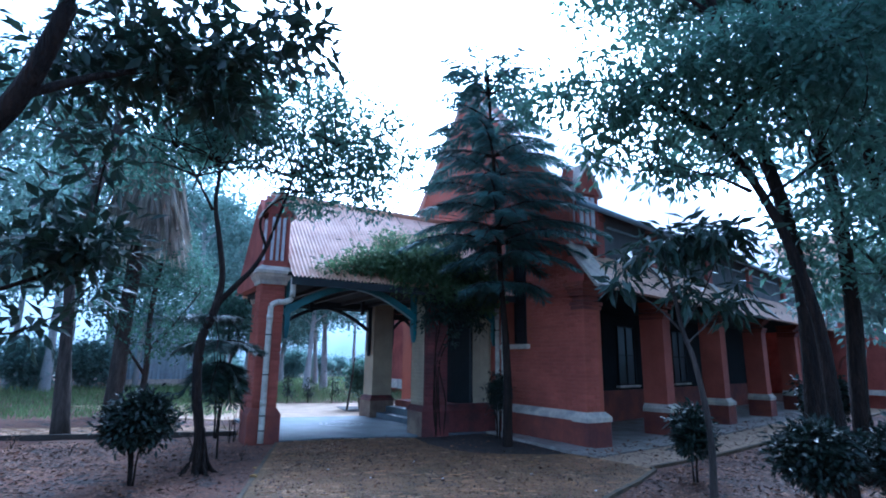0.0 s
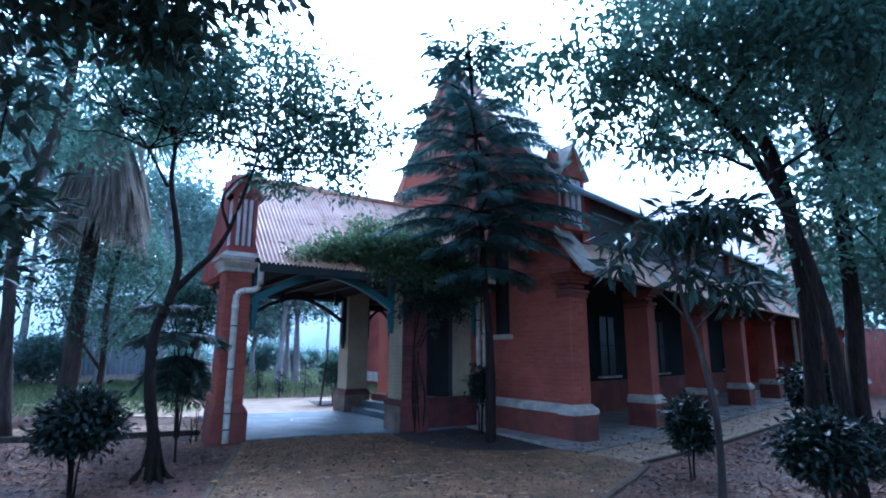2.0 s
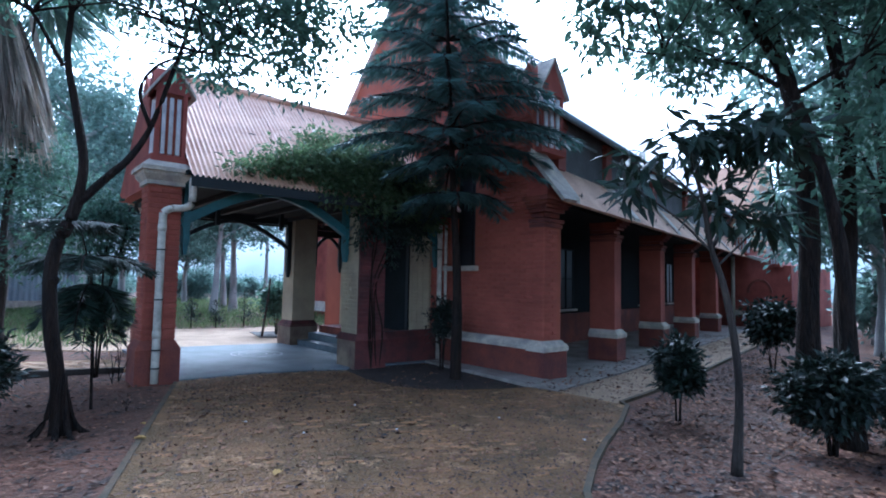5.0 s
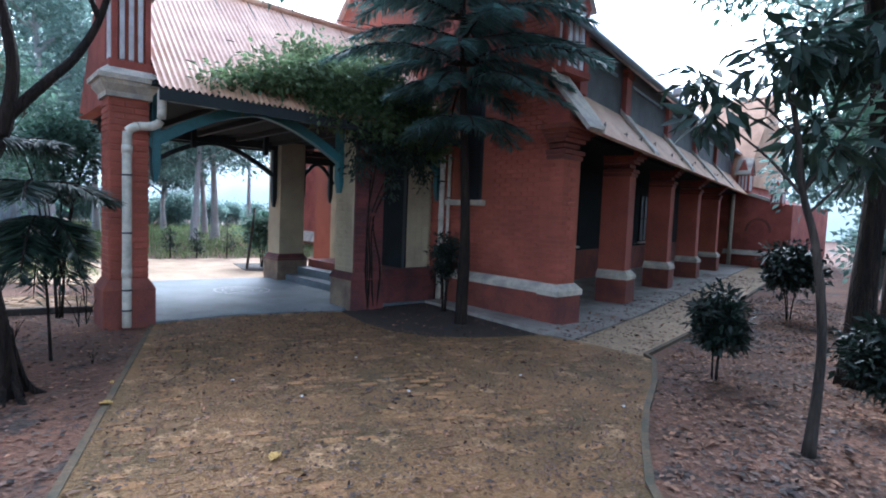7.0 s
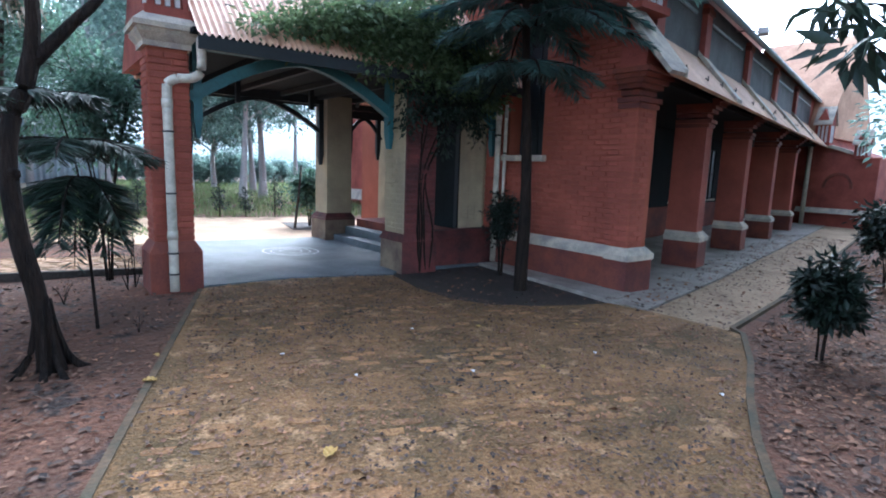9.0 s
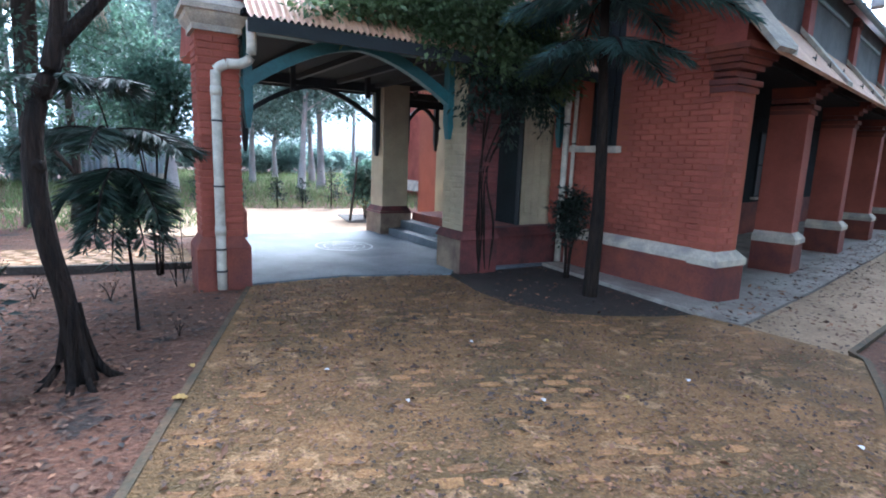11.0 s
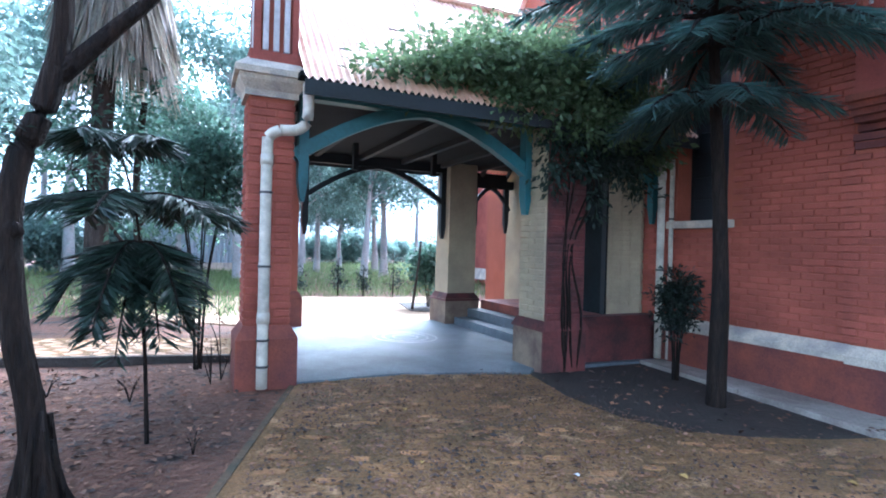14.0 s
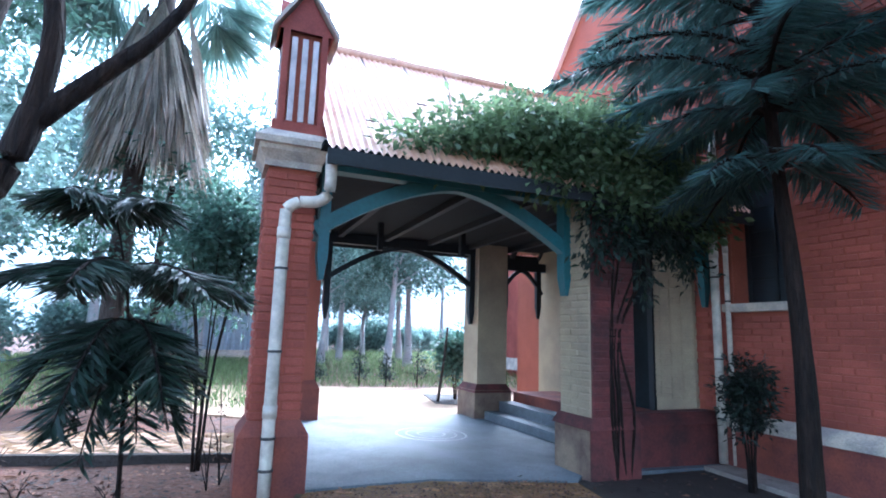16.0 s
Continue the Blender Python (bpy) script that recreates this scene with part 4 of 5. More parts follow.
for (bx, by), pts, r, sd in TALL:
    rg = random.Random(sd)
    top = pts[-1]
    lm, bl = [], []
    for k in range(7):
        s = Vector(pts[-1 - (k % 3)])
        a = rg.uniform(0, 6.28)
        e = s + Vector((math.cos(a) * 1.7, math.sin(a) * 1.7, rg.uniform(0.2, 1.2)))
        m = s.lerp(e, 0.5) + Vector((0, 0, 0.25))
        lm.append(([tuple(s), tuple(m), tuple(e)], 0.045, 0.012))
        bl.append((e.x, e.y, e.z, 1.1, 1.1, 0.75, 120))
    bl.append((top[0], top[1], top[2] + 0.3, 1.7, 1.7, 0.9, 220))
    broad_tree("tree", on(bx, by), [on(bx, by, -0.1)] + pts, lm, bl, LEAF_MID, 0.15, BARK, r, "tall leaning tree with a dark slender trunk", sd, group="leaning trees", per=15, clump=0.2, r1=0.06)
# boughs of the leaning trees that reach towards the roof
broad_tree("tree", on(7.35, 2.55), [on(7.35, 2.55, -0.1), (7.3, 2.6, 2.0), (7.0, 2.9, 3.6), (6.5, 3.3, 4.6), (5.9, 3.8, 5.1)],
           [([(6.9, 3.0, 3.7), (6.6, 3.4, 4.0), (6.1, 3.9, 4.1)], 0.03, 0.008), ([(6.6, 3.2, 4.5), (6.6, 2.7, 4.9), (6.6, 2.2, 5.0)], 0.03, 0.01), ([(6.3, 3.5, 4.8), (5.7, 3.8, 5.3), (5.2, 4.4, 5.4)], 0.025, 0.008), ([(7.0, 2.9, 3.6), (7.1, 2.3, 3.9), (7.1, 1.9, 4.1)], 0.03, 0.01)],
           [(5.4, 4.1, 5.2, 0.6, 0.7, 0.55, 75), (6.0, 3.6, 4.95, 0.7, 0.7, 0.6, 100), (5.75, 4.4, 4.55, 0.4, 0.4, 0.3, 36), (6.35, 3.75, 4.15, 0.42, 0.4, 0.3, 34), (6.65, 3.0, 4.3, 0.4, 0.4, 0.35, 30), (6.2, 2.9, 5.3, 0.7, 0.6, 0.5, 80),
            (6.6, 2.1, 5.0, 0.7, 0.6, 0.5, 60), (6.95, 1.8, 4.4, 0.5, 0.5, 0.5, 44), (7.15, 2.0, 3.6, 0.4, 0.5, 0.4, 26), (4.9, 4.8, 5.3, 0.4, 0.5, 0.3, 30), (7.6, 1.6, 5.4, 1.0, 0.8, 0.8, 90)],
           LEAF_MID, 0.14, BARK, 0.085, "spreading tree with hanging oval leaves", 41, per=15, clump=0.15, droop=0.9, r1=0.04)
# young mango-like tree close to the path
young = broad_tree("tree", on(5.36, 2.91), [on(5.36, 2.91, -0.05), (5.38, 2.89, 0.75), (5.35, 2.97, 1.45), (5.31, 3.07, 1.85), (5.28, 3.13, 2.3), (5.24, 3.23, 2.75)],
                   [([(5.31, 3.05, 1.8), (5.18, 3.28, 2.1), (4.96, 3.58, 2.4)], 0.014, 0.006), ([(5.31, 3.07, 1.85), (5.46, 2.88, 2.25), (5.51, 2.63, 2.8)], 0.015, 0.006), ([(5.28, 3.13, 2.25), (5.36, 3.53, 2.65), (5.41, 3.93, 2.78)], 0.012, 0.005), ([(5.33, 3.03, 1.7), (5.56, 2.88, 1.95), (5.76, 2.78, 2.15)], 0.012, 0.005)],
                   [(4.98, 3.57, 2.4, 0.12, 0.12, 0.08, 5), (5.24, 3.23, 2.8, 0.2, 0.2, 0.16, 12), (5.49, 2.63, 2.85, 0.25, 0.25, 0.2, 12), (5.43, 3.93, 2.75, 0.14, 0.16, 0.1, 6), (5.46, 3.03, 2.3, 0.2, 0.25, 0.2, 10), (5.76, 2.78, 2.2, 0.2, 0.2, 0.2, 10), (5.61, 3.23, 2.85, 0.25, 0.3, 0.15, 11), (5.66, 2.93, 2.95, 0.3, 0.3, 0.2, 14)],
                   LEAF_DARK, 0.23, BARKGREY, 0.038, "slim young tree with long drooping dark leaves", 51, per=10, clump=0.08, aspect=0.28, r1=0.018, twig=0, droop=1.0, flare=0.3)


def bush(x, y, r, zc, label, seed, leaf=None, n=60, size=0.08, flat=0.85, stems=5, aspect=0.5):
    t = thing("bush", *on(x, y), label, "bush", "yard bushes")
    leaf = leaf or LEAF_BUSH
    rg = random.Random(seed)
    for k in range(stems):
        a = rg.uniform(0, 6.28)
        q = 0.65 * r
        limb_part("stem", [(0.03 * math.cos(a), 0.03 * math.sin(a), -0.05), (0.3 * q * math.cos(a), 0.3 * q * math.sin(a), zc * 0.5), (q * math.cos(a), q * math.sin(a), zc * 1.05)], 0.014, 0.005, BARK, t, seed + k, n=3, seg=5)
    v, f = cloud(np.random.default_rng(seed), [(0, 0, zc, r, r, r * flat, n), (0, 0, zc, r * 0.7, r * 0.7, r * flat * 0.7, n), (0.1 * r, 0, zc + 0.3 * r, r * 0.6, r * 0.6, r * 0.5, n // 2)], size, aspect, 0.2, r * 0.16, 14)
    leaf_part("foliage", v, f, leaf, t)
    return t


bush(0.33, 6.75, 0.36, 0.68, "round clipped dark green bush on bare stems", 61, n=260, size=0.085, stems=9, aspect=0.38)
bush(6.85, 4.13, 0.27, 0.6, "dark leafy shrub on a short stem beside the path", 62, n=80, size=0.11, flat=1.35, stems=3, aspect=0.36)
bush(12.4, 4.9, 0.5, 0.95, "dark leafy shrub beside the arcade path", 63, n=90, size=0.13, flat=1.0, stems=3)
bush(6.85, 2.6, 0.42, 0.55, "broad dark green bush on leaf litter", 64, n=170, size=0.1, stems=11, aspect=0.38)
bush(7.75, 2.0, 0.5, 0.5, "broad dark green bush on leaf litter", 65, n=150, size=0.1, stems=9, aspect=0.38)
bush(6.9, 8.55, 0.26, 0.92, "small dark bush against the red wall", 66, n=70, size=0.08, flat=1.7, stems=8, aspect=0.35)
bush(1.78, 10.45, 0.5, 2.15, "straggling shrub with thin stems behind the pier", 67, LEAF_MID, 110, 0.08, 1.3, 9)
bush(-1.7, 6.0, 0.4, 0.45, "dark low bush at the edge of the yard", 68, n=60, size=0.08)


def whorl_tree(x, y, trunk_pts, tiers, r0, label, seed, blade, per_m, leaf=None):
    """A conifer with whorls of drooping feathery branches; tiers: (height, reach, droop, count)."""
    t = thing("conifer", *on(x, y), label, "tree", "whorled conifers")
    z0 = gz(x, y)
    p = curve_pts(trunk_pts, 5)
    limb_part("trunk", trunk_pts, r0, r0 * 0.25, BARK, t, seed, wob=0.06)
    rng = np.random.default_rng(seed)
    reach_max = max(q[1] for q in tiers)
    for h, reach, droop, count in tiers:
        i = min(range(len(p)), key=lambda k: abs(p[k].z - h))
        c = p[i]
        off = rng.uniform(0, 6.28)
        for k in range(count):
            bm = bmesh.new()
            a = off + 2 * math.pi * k / count + rng.uniform(-0.2, 0.2)
            L = reach * rng.uniform(0.8, 1.12)
            d = np.array([math.cos(a), math.sin(a), 0.0])
            s = np.array([-d[1], d[0], 0.0])
            line = [np.array(c) + d * L * u + np.array([0, 0, L * (0.28 * u - droop * u ** 2.2)]) for u in np.linspace(0, 1, 7)]
            tube(bm, [tuple(q) for q in line], [0.016 * reach + 0.004] + [0.012 * reach + 0.003] * 5 + [0.003], 5)
            br = part("branch", bm, BARK, t)
            m = int(per_m * L)
            u = np.sort(rng.uniform(0.12, 1.0, m))
            pos = np.stack([np.interp(u, np.linspace(0, 1, 7), [q[j] for q in line]) for j in range(3)], 1)
            sg = np.where(np.arange(m) % 2 == 0, 1.0, -1.0)[:, None]
            way = s * sg * rng.uniform(0.5, 0.95, (m, 1)) + d * rng.uniform(0.35, 0.8, (m, 1)) + np.array([0, 0, -1.0]) * rng.uniform(0.15, 0.75, (m, 1))
            ln = blade * min(1.0, 0.35 + reach * 0.6 if reach_max > 1 else 1.0) * (0.55 + 0.75 * np.sin(np.pi * np.clip(u * 0.85 + 0.1, 0, 1))) * rng.uniform(0.8, 1.2, m)
            v, f = blades(pos, way, rng.normal(size=(m, 3)) * 0.4 + np.array([0, 0, 1.0]), ln, ln * 0.0 + blade * (0.1 if reach_max < 1 else 0.075), 0.1)
            leaf_part("needle_spray", v, f, leaf or NEEDLE, br)
    return t


whorl_tree(1.44, 8.2, [(0.02, 0, -0.05), (0.0, 0, 0.5), (-0.03, 0, 1.0), (-0.06, 0, 1.45), (-0.13, 0, 1.8), (-0.2, 0, 2.06)],
           [(1.22, 0.36, 1.7, 7), (1.38, 0.48, 1.25, 6), (1.66, 0.66, 0.5, 6), (2.04, 0.42, 0.3, 5)], 0.017, "young conifer sapling with drooping feathery whorls", 71, 0.22, 380, LEAF_DARK)
tiers = [(3.0, 1.1, 0.5, 6), (3.4, 1.4, 0.5, 7)]
h = 3.8
while h < 7.95:
    q = (8.25 - h) / 4.45
    tiers.append((h, 0.42 + 1.55 * q ** 0.45, 0.42 - 0.15 * (1 - q), 5 + int(h * 10) % 3))
    h += 0.4
whorl_tree(6.4, 7.62, [(0.0, 0, -0.1), (0.02, 0, 1.0), (0.0, 0.02, 2.0), (-0.05, 0.06, 3.0), (-0.1, 0.12, 4.5), (-0.18, 0.2, 6.5), (-0.24, 0.28, 8.05)], tiers, 0.1, "tall dark conifer with drooping feathery branches", 72, 0.3, 185)


# creeper on the porch roof
def creeper():
    t = thing("creeper", 5.9, 9.3, gz(5.9, 9.3), "leafy green creeper spilling over the porch roof", "climbing plant")
    zo = t.location.z
    rng = np.random.default_rng(81)
    bl = []
    for x, y, z, rx, ry, rz, n in ((3.6, 9.25, 3.25, 0.45, 0.25, 0.14, 30), (4.2, 9.3, 3.4, 0.5, 0.35, 0.25, 80), (4.9, 9.35, 3.5, 0.6, 0.45, 0.35, 150), (5.6, 9.35, 3.5, 0.6, 0.45, 0.4, 170), (6.3, 9.3, 3.35, 0.6, 0.45, 0.4, 150), (6.9, 9.25, 3.2, 0.5, 0.4, 0.35, 90),
                                   (5.2, 9.2, 3.1, 0.7, 0.25, 0.18, 80), (6.2, 9.15, 2.95, 0.8, 0.25, 0.25, 130), (6.95, 9.1, 2.85, 0.35, 0.2, 0.3, 50), (5.2, 9.9, 4.0, 0.6, 0.5, 0.3, 50), (6.2, 9.9, 4.1, 0.6, 0.5, 0.4, 60)):
        bl.append((x - 5.9, y - 9.3, z - zo, rx, ry, rz, n))
    v, f = cloud(rng, bl, 0.1, 0.55, 0.5, 0.11, 20)
    leaf_part("foliage", v, f, LEAF_VINE, t)
    hang = []
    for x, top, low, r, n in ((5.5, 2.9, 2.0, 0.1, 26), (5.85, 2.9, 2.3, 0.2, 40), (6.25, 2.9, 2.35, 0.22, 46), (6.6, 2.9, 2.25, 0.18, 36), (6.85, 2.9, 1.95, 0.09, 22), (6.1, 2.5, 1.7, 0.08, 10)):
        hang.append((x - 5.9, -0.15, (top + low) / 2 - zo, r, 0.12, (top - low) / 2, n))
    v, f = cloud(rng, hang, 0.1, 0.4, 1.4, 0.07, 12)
    # Lower shoots use a darker leaf than the foliage, to paint in their shade.
    leaf_part("hanging_growth", v, f, LEAF_DARK, t, "hanging shoots, shade put into darker leaves")
    pr = random.Random(82)
    for k in range(5):
        x = pr.uniform(-0.12, 0.14)
        limb_part("stem", [(x, -0.06, -0.05), (x + pr.uniform(-0.1, 0.1), -0.1, 0.7), (x + pr.uniform(-0.15, 0.15), -0.06, 1.5), (x + pr.uniform(-0.2, 0.3), -0.12, 2.3), (x + pr.uniform(-0.4, 0.6), -0.15, 3.0)], 0.018, 0.01, BARK, t, 83 + k, n=4, seg=6, wob=0.15)
    for k in range(10):
        x, z = pr.uniform(-2.3, 1.2), pr.uniform(0.1, 0.5)
        limb_part("shoot", [(x, 0.05, 3.35), (x + pr.uniform(-0.2, 0.3), 0.1, 3.75 + z * 0.5), (x + pr.uniform(-0.4, 0.5), 0.1, 3.85 + z)], 0.006, 0.003, BARK, t, 95 + k, n=3, seg=4)
    return t


creeper()


def fan_palm(x, y, h):
    t = thing("fan_palm", *on(x, y), "tall fan palm with a skirt of dead grey fronds", "palm tree")
    limb_part("trunk", [(0, 0, -0.1), (0.05, 0, h * 0.4), (0.3, 0, h)], 0.2, 0.15, BARKGREY, t, 101, n=6)
    rng = np.random.default_rng(102)
    for green, n, lo, hi in ((True, 26, -0.5, 0.9), (False, 56, -1.5, -0.9)):
        cs, ws, ls = [], [], []
        for k in range(n):
            a, e = rng.uniform(0, 6.28), rng.uniform(lo, hi)
            d = np.array([math.cos(a) * math.cos(e), math.sin(a) * math.cos(e), math.sin(e)])
            if not green:
                d = np.array([0.25 * math.cos(a), 0.25 * math.sin(a), -1.0])
            hub = np.array([0.3, 0, h + (0.2 if green else -0.1 - 1.5 * k / n)]) + d * (1.2 if green else 0.3) + (0 if green else 0.3) * np.array([math.cos(a), math.sin(a), 0.0])
            s = np.cross(d, [0, 0, 1.0])
            s /= np.linalg.norm(s) + 1e-6
            up = np.cross(s, d)
            for q in np.linspace(-1.35, 1.35, 24) * (1.0 if green else 0.3):
                cs.append(hub)
                ws.append(d * math.cos(q) + s * math.sin(q) + up * 0.1 + np.array([0, 0, -0.5]))
                ls.append(rng.uniform(1.5, 2.0) * (1.0 if green else 1.35))
        v, f = blades(np.array(cs), np.array(ws), rng.normal(size=(len(cs), 3)) * 0.3 + np.array([0, 0, 1.0]), np.array(ls), np.array(ls) * 0.045, 0.1)
        leaf_part("fronds" if green else "dead_fronds", v, f, LEAF_HAZE if green else FROND, t, "" if green else "hanging dead grey-brown fronds")


fan_palm(0.1, 15.3, 7.9)

# tree by the brick path
broad_tree("tree", on(-0.66, 11.4), [on(-0.66, 11.4, -0.1), (-0.8, 11.4, 1.9), (-0.86, 11.4, 3.6), (-0.5, 11.4, 5.8), (-0.4, 11.4, 7.5)],
           [([(-0.7, 11.4, 4.8), (-1.4, 11.6, 5.8), (-2.0, 11.8, 6.6)], 0.05, 0.015), ([(-0.5, 11.4, 5.8), (0.2, 11.2, 6.6), (0.7, 11.0, 7.2)], 0.05, 0.015)],
           [(-0.4, 11.4, 7.6, 1.6, 1.4, 1.0, 130), (-2.0, 11.8, 6.7, 1.0, 1.0, 0.8, 80), (0.8, 11.0, 7.3, 1.0, 1.0, 0.8, 80), (-1.0, 12.4, 5.6, 0.9, 0.9, 0.7, 60)],
           LEAF_MID, 0.14, BARKGREY, 0.12, "slender grey tree beside the brick path", 111, per=14, clump=0.2)


# woodland round the yard: three kinds of tree, paled for haze, set out many times
def wood_tree(seed, h, spread, label):
    rg = random.Random(seed)
    t = thing("tree", 0, 0, -60, label, "tree", "woodland trees")
    lean = rg.uniform(-0.5, 0.5)
    limb_part("trunk", [(0, 0, -0.3), (lean * 0.3, 0, h * 0.3), (lean * 0.6, rg.uniform(-0.3, 0.3), h * 0.6), (lean, 0, h * 0.9)], 0.17, 0.06, BARK_HAZE, t, seed, flare=0.4)
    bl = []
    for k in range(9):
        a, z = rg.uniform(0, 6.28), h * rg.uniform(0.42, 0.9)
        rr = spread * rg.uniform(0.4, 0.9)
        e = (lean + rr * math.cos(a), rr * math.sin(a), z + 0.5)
        limb_part("limb", [(lean * z / h, 0, z - 0.5), (lean + rr * 0.5 * math.cos(a), rr * 0.5 * math.sin(a), z + 0.1), e], 0.05, 0.015, BARK_HAZE, t, seed + k, n=3, seg=5)
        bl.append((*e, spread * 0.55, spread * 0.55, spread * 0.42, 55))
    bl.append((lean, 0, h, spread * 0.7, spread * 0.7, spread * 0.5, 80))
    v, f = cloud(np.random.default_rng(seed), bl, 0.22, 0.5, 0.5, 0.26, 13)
    leaf_part("crown", v, f, LEAF_HAZE, t)
    return t


KINDS = [wood_tree(121, 8.0, 2.3, "woodland tree paled for haze, with an open leafy crown"), wood_tree(122, 10.5, 2.6, "tall woodland tree paled for haze, with a leafy crown"), wood_tree(123, 6.0, 2.0, "low woodland tree with a leafy crown")]
rg = random.Random(9)
SPOTS = [(-3.5, 17, 0), (-6, 13, 1), (-9, 17, 1), (-5, 22, 2), (-2.2, 26, 1), (1.0, 30, 0), (3.4, 36, 1), (6.0, 34, 0), (8.4, 41, 1), (11.0, 33, 0), (4.6, 43, 1), (-4, 31, 1), (-9, 27, 0), (-13, 22, 1), (12, 44, 0), (0.5, 40, 1), (15.5, 38, 1), (7.4, 31.5, 1), (3.2, 25.0, 0), (8.4, 26.5, 0), (5.9, 28.0, 0), (10.0, 28.5, 0),
         # Next thirteen stand unseen behind the camera, added to block low skylight.
         (-8, -6, 1), (-4, -9, 0), (1.5, -10, 1), (6, -8, 0), (10.5, -6, 1), (14.5, -4.5, 0), (-12, -1.5, 1), (-10, 4, 0), (19, -4, 1), (23, -3, 0), (-7.5, -1.5, 2), (8, -11, 1), (-2, -13, 1), (13, 1.6, 0), (15, 3.4, 1), (18, 2.2, 0), (20.5, 3.8, 1), (24, 2.6, 1), (28, 4.2, 1), (17.5, 31, 1), (18, 4.2, 2), (15.5, 3.5, 2), (21.5, 4.9, 0), (36, 6, 1), (40, 3, 0), (-9, 9, 0)]
for x, y, k in SPOTS:
    s = rg.uniform(0.85, 1.15)
    c = copy_thing(KINDS[k], pose(x, y, gz(x, y), 0, 0, rg.uniform(0, 360)) @ Matrix.Diagonal((s, s, s, 1)))
for k, (x, y) in zip(KINDS, ((-6.5, 19.5), (-1.8, 29.0), (10.2, 38.0))):
    k.matrix_basis = pose(x, y, gz(x, y), 0, 0, 40)


# leafy tree behind the brick path, and undergrowth that closes the wood
broad_tree("tree", on(0.7, 15.6), [on(0.7, 15.6, -0.1), (0.75, 15.6, 1.2), (0.7, 15.6, 2.6), (0.8, 15.6, 4.0)],
           [([(0.75, 15.6, 1.0), (0.2, 15.5, 1.8), (-0.3, 15.4, 2.6)], 0.05, 0.015), ([(0.7, 15.6, 1.6), (1.3, 15.5, 2.4), (1.8, 15.4, 3.2)], 0.05, 0.015)],
           [(0.7, 15.5, 4.2, 1.3, 1.1, 0.9, 110), (-0.2, 15.4, 3.0, 0.9, 0.9, 0.8, 70), (1.7, 15.4, 3.2, 1.0, 0.9, 0.9, 80), (0.8, 15.3, 2.2, 1.2, 0.8, 0.7, 60), (1.9, 15.6, 2.0, 0.8, 0.7, 0.7, 36)],
           LEAF_MID, 0.15, BARKGREY, 0.09, "leafy spreading tree beyond the brick path", 131, per=14, clump=0.2)
under = bush(-3.0, 27.0, 1.3, 1.1, "rounded pale undergrowth among the trees", 132, LEAF_HAZE, 90, 0.24, 0.8, 4)
rg = random.Random(19)
for x, y in ((-7.5, 23), (-5.5, 26), (-1.0, 28.5), (5.2, 47), (8.2, 48), (11.5, 46), (13.5, 48), (15.5, 45.5), (17.8, 47.5), (20.5, 49), (10.0, 44.0), (6.8, 45.5), (2.8, 46.5), (0.2, 45), (12.6, 43.5), (-10, 21), (-12.5, 17.5), (-8.5, 14.5), (22, 4.5), (26, 5.0), (31, 5.5), (24, 0.5), (19, 0.2), (29, 1.5), (36, 3.0), (15.2, 1.0)):
    s_ = rg.uniform(0.8, 1.3)
    copy_thing(under, pose(x, y, gz(x, y), 0, 0, rg.uniform(0, 360)) @ Matrix.Diagonal((s_, s_, s_, 1)))


# small plants on the far grass
def cypress(x, y, h, seed):
    t = thing("cypress", *on(x, y), "small upright garden cypress on the grass", "shrub", "garden cypresses")
    limb_part("stem", [(0, 0, -0.05), (0.01, 0, h * 0.5), (0, 0, h)], 0.025, 0.008, BARK, t, seed, n=2, seg=5)
    v, f = cloud(np.random.default_rng(seed), [(0, 0, h * 0.55, h * 0.14, h * 0.14, h * 0.42, 34), (h * 0.16, 0, h * 0.3, h * 0.1, h * 0.1, h * 0.1, 8)], 0.09, 0.4, -0.4, 0.06, 10)
    leaf_part("foliage", v, f, LEAF_DARK, t)


for i, (x, y, hh) in enumerate(((5.4, 18.9, 1.0), (6.1, 18.75, 0.9), (6.9, 18.5, 1.35), (8.1, 18.0, 1.1), (4.3, 19.2, 0.9), (3.3, 19.0, 1.0))):
    cypress(x, y, hh, 140 + i)
bush(6.9, 15.9, 0.55, 1.0, "leafy shrub behind the porch", 69, LEAF_MID, 70, 0.13, 1.1, 5)


stake = thing("stake", *on(6.3, 15.5), "thin leaning wooden stake in a dark bed", "stake")
limb_part("pole", [(0, 0, -0.1), (0.12, 0, 0.8), (0.22, 0.05, 1.6)], 0.035, 0.025, BARKGREY, stake, 147, n=3, seg=6)
slab("bed_yard", [(6.15, 15.2), (7.7, 14.4), (8.6, 16.8), (6.5, 16.9)], 0.02, 0.08, DARKSOIL, "dark soil bed with a shrub behind the porch", "flower bed", cuts=False)


def grass(name, x0, y0, x1, y1, n, h, seed, label):
    rng = np.random.default_rng(seed)
    x, y = rng.uniform(x0, x1, n), rng.uniform(y0, y1, n)
    z = np.array([gz(a, b) for a, b in zip(x, y)])
    w = rng.normal(size=(n, 3)) * 0.35 + np.array([0, 0, 1.0])
    v, f = blades(np.stack([x, y, z - 0.02], 1), w, rng.normal(size=(n, 3)), h * rng.uniform(0.4, 1.2, n), 0.02 + 0 * x, 0.1)
    ob = leaf_part(name, v, f, GRASS, None)
    tagged(ob, label, "grass", kind="stuff")


grass("grass", -12, 14.6, 3, 30, 26000, 0.22, 151, "thin green grass among the trees")
grass("grass_far", 1.5, 18.3, 20, 46, 38000, 0.28, 152, "tall pale grass behind the porch")


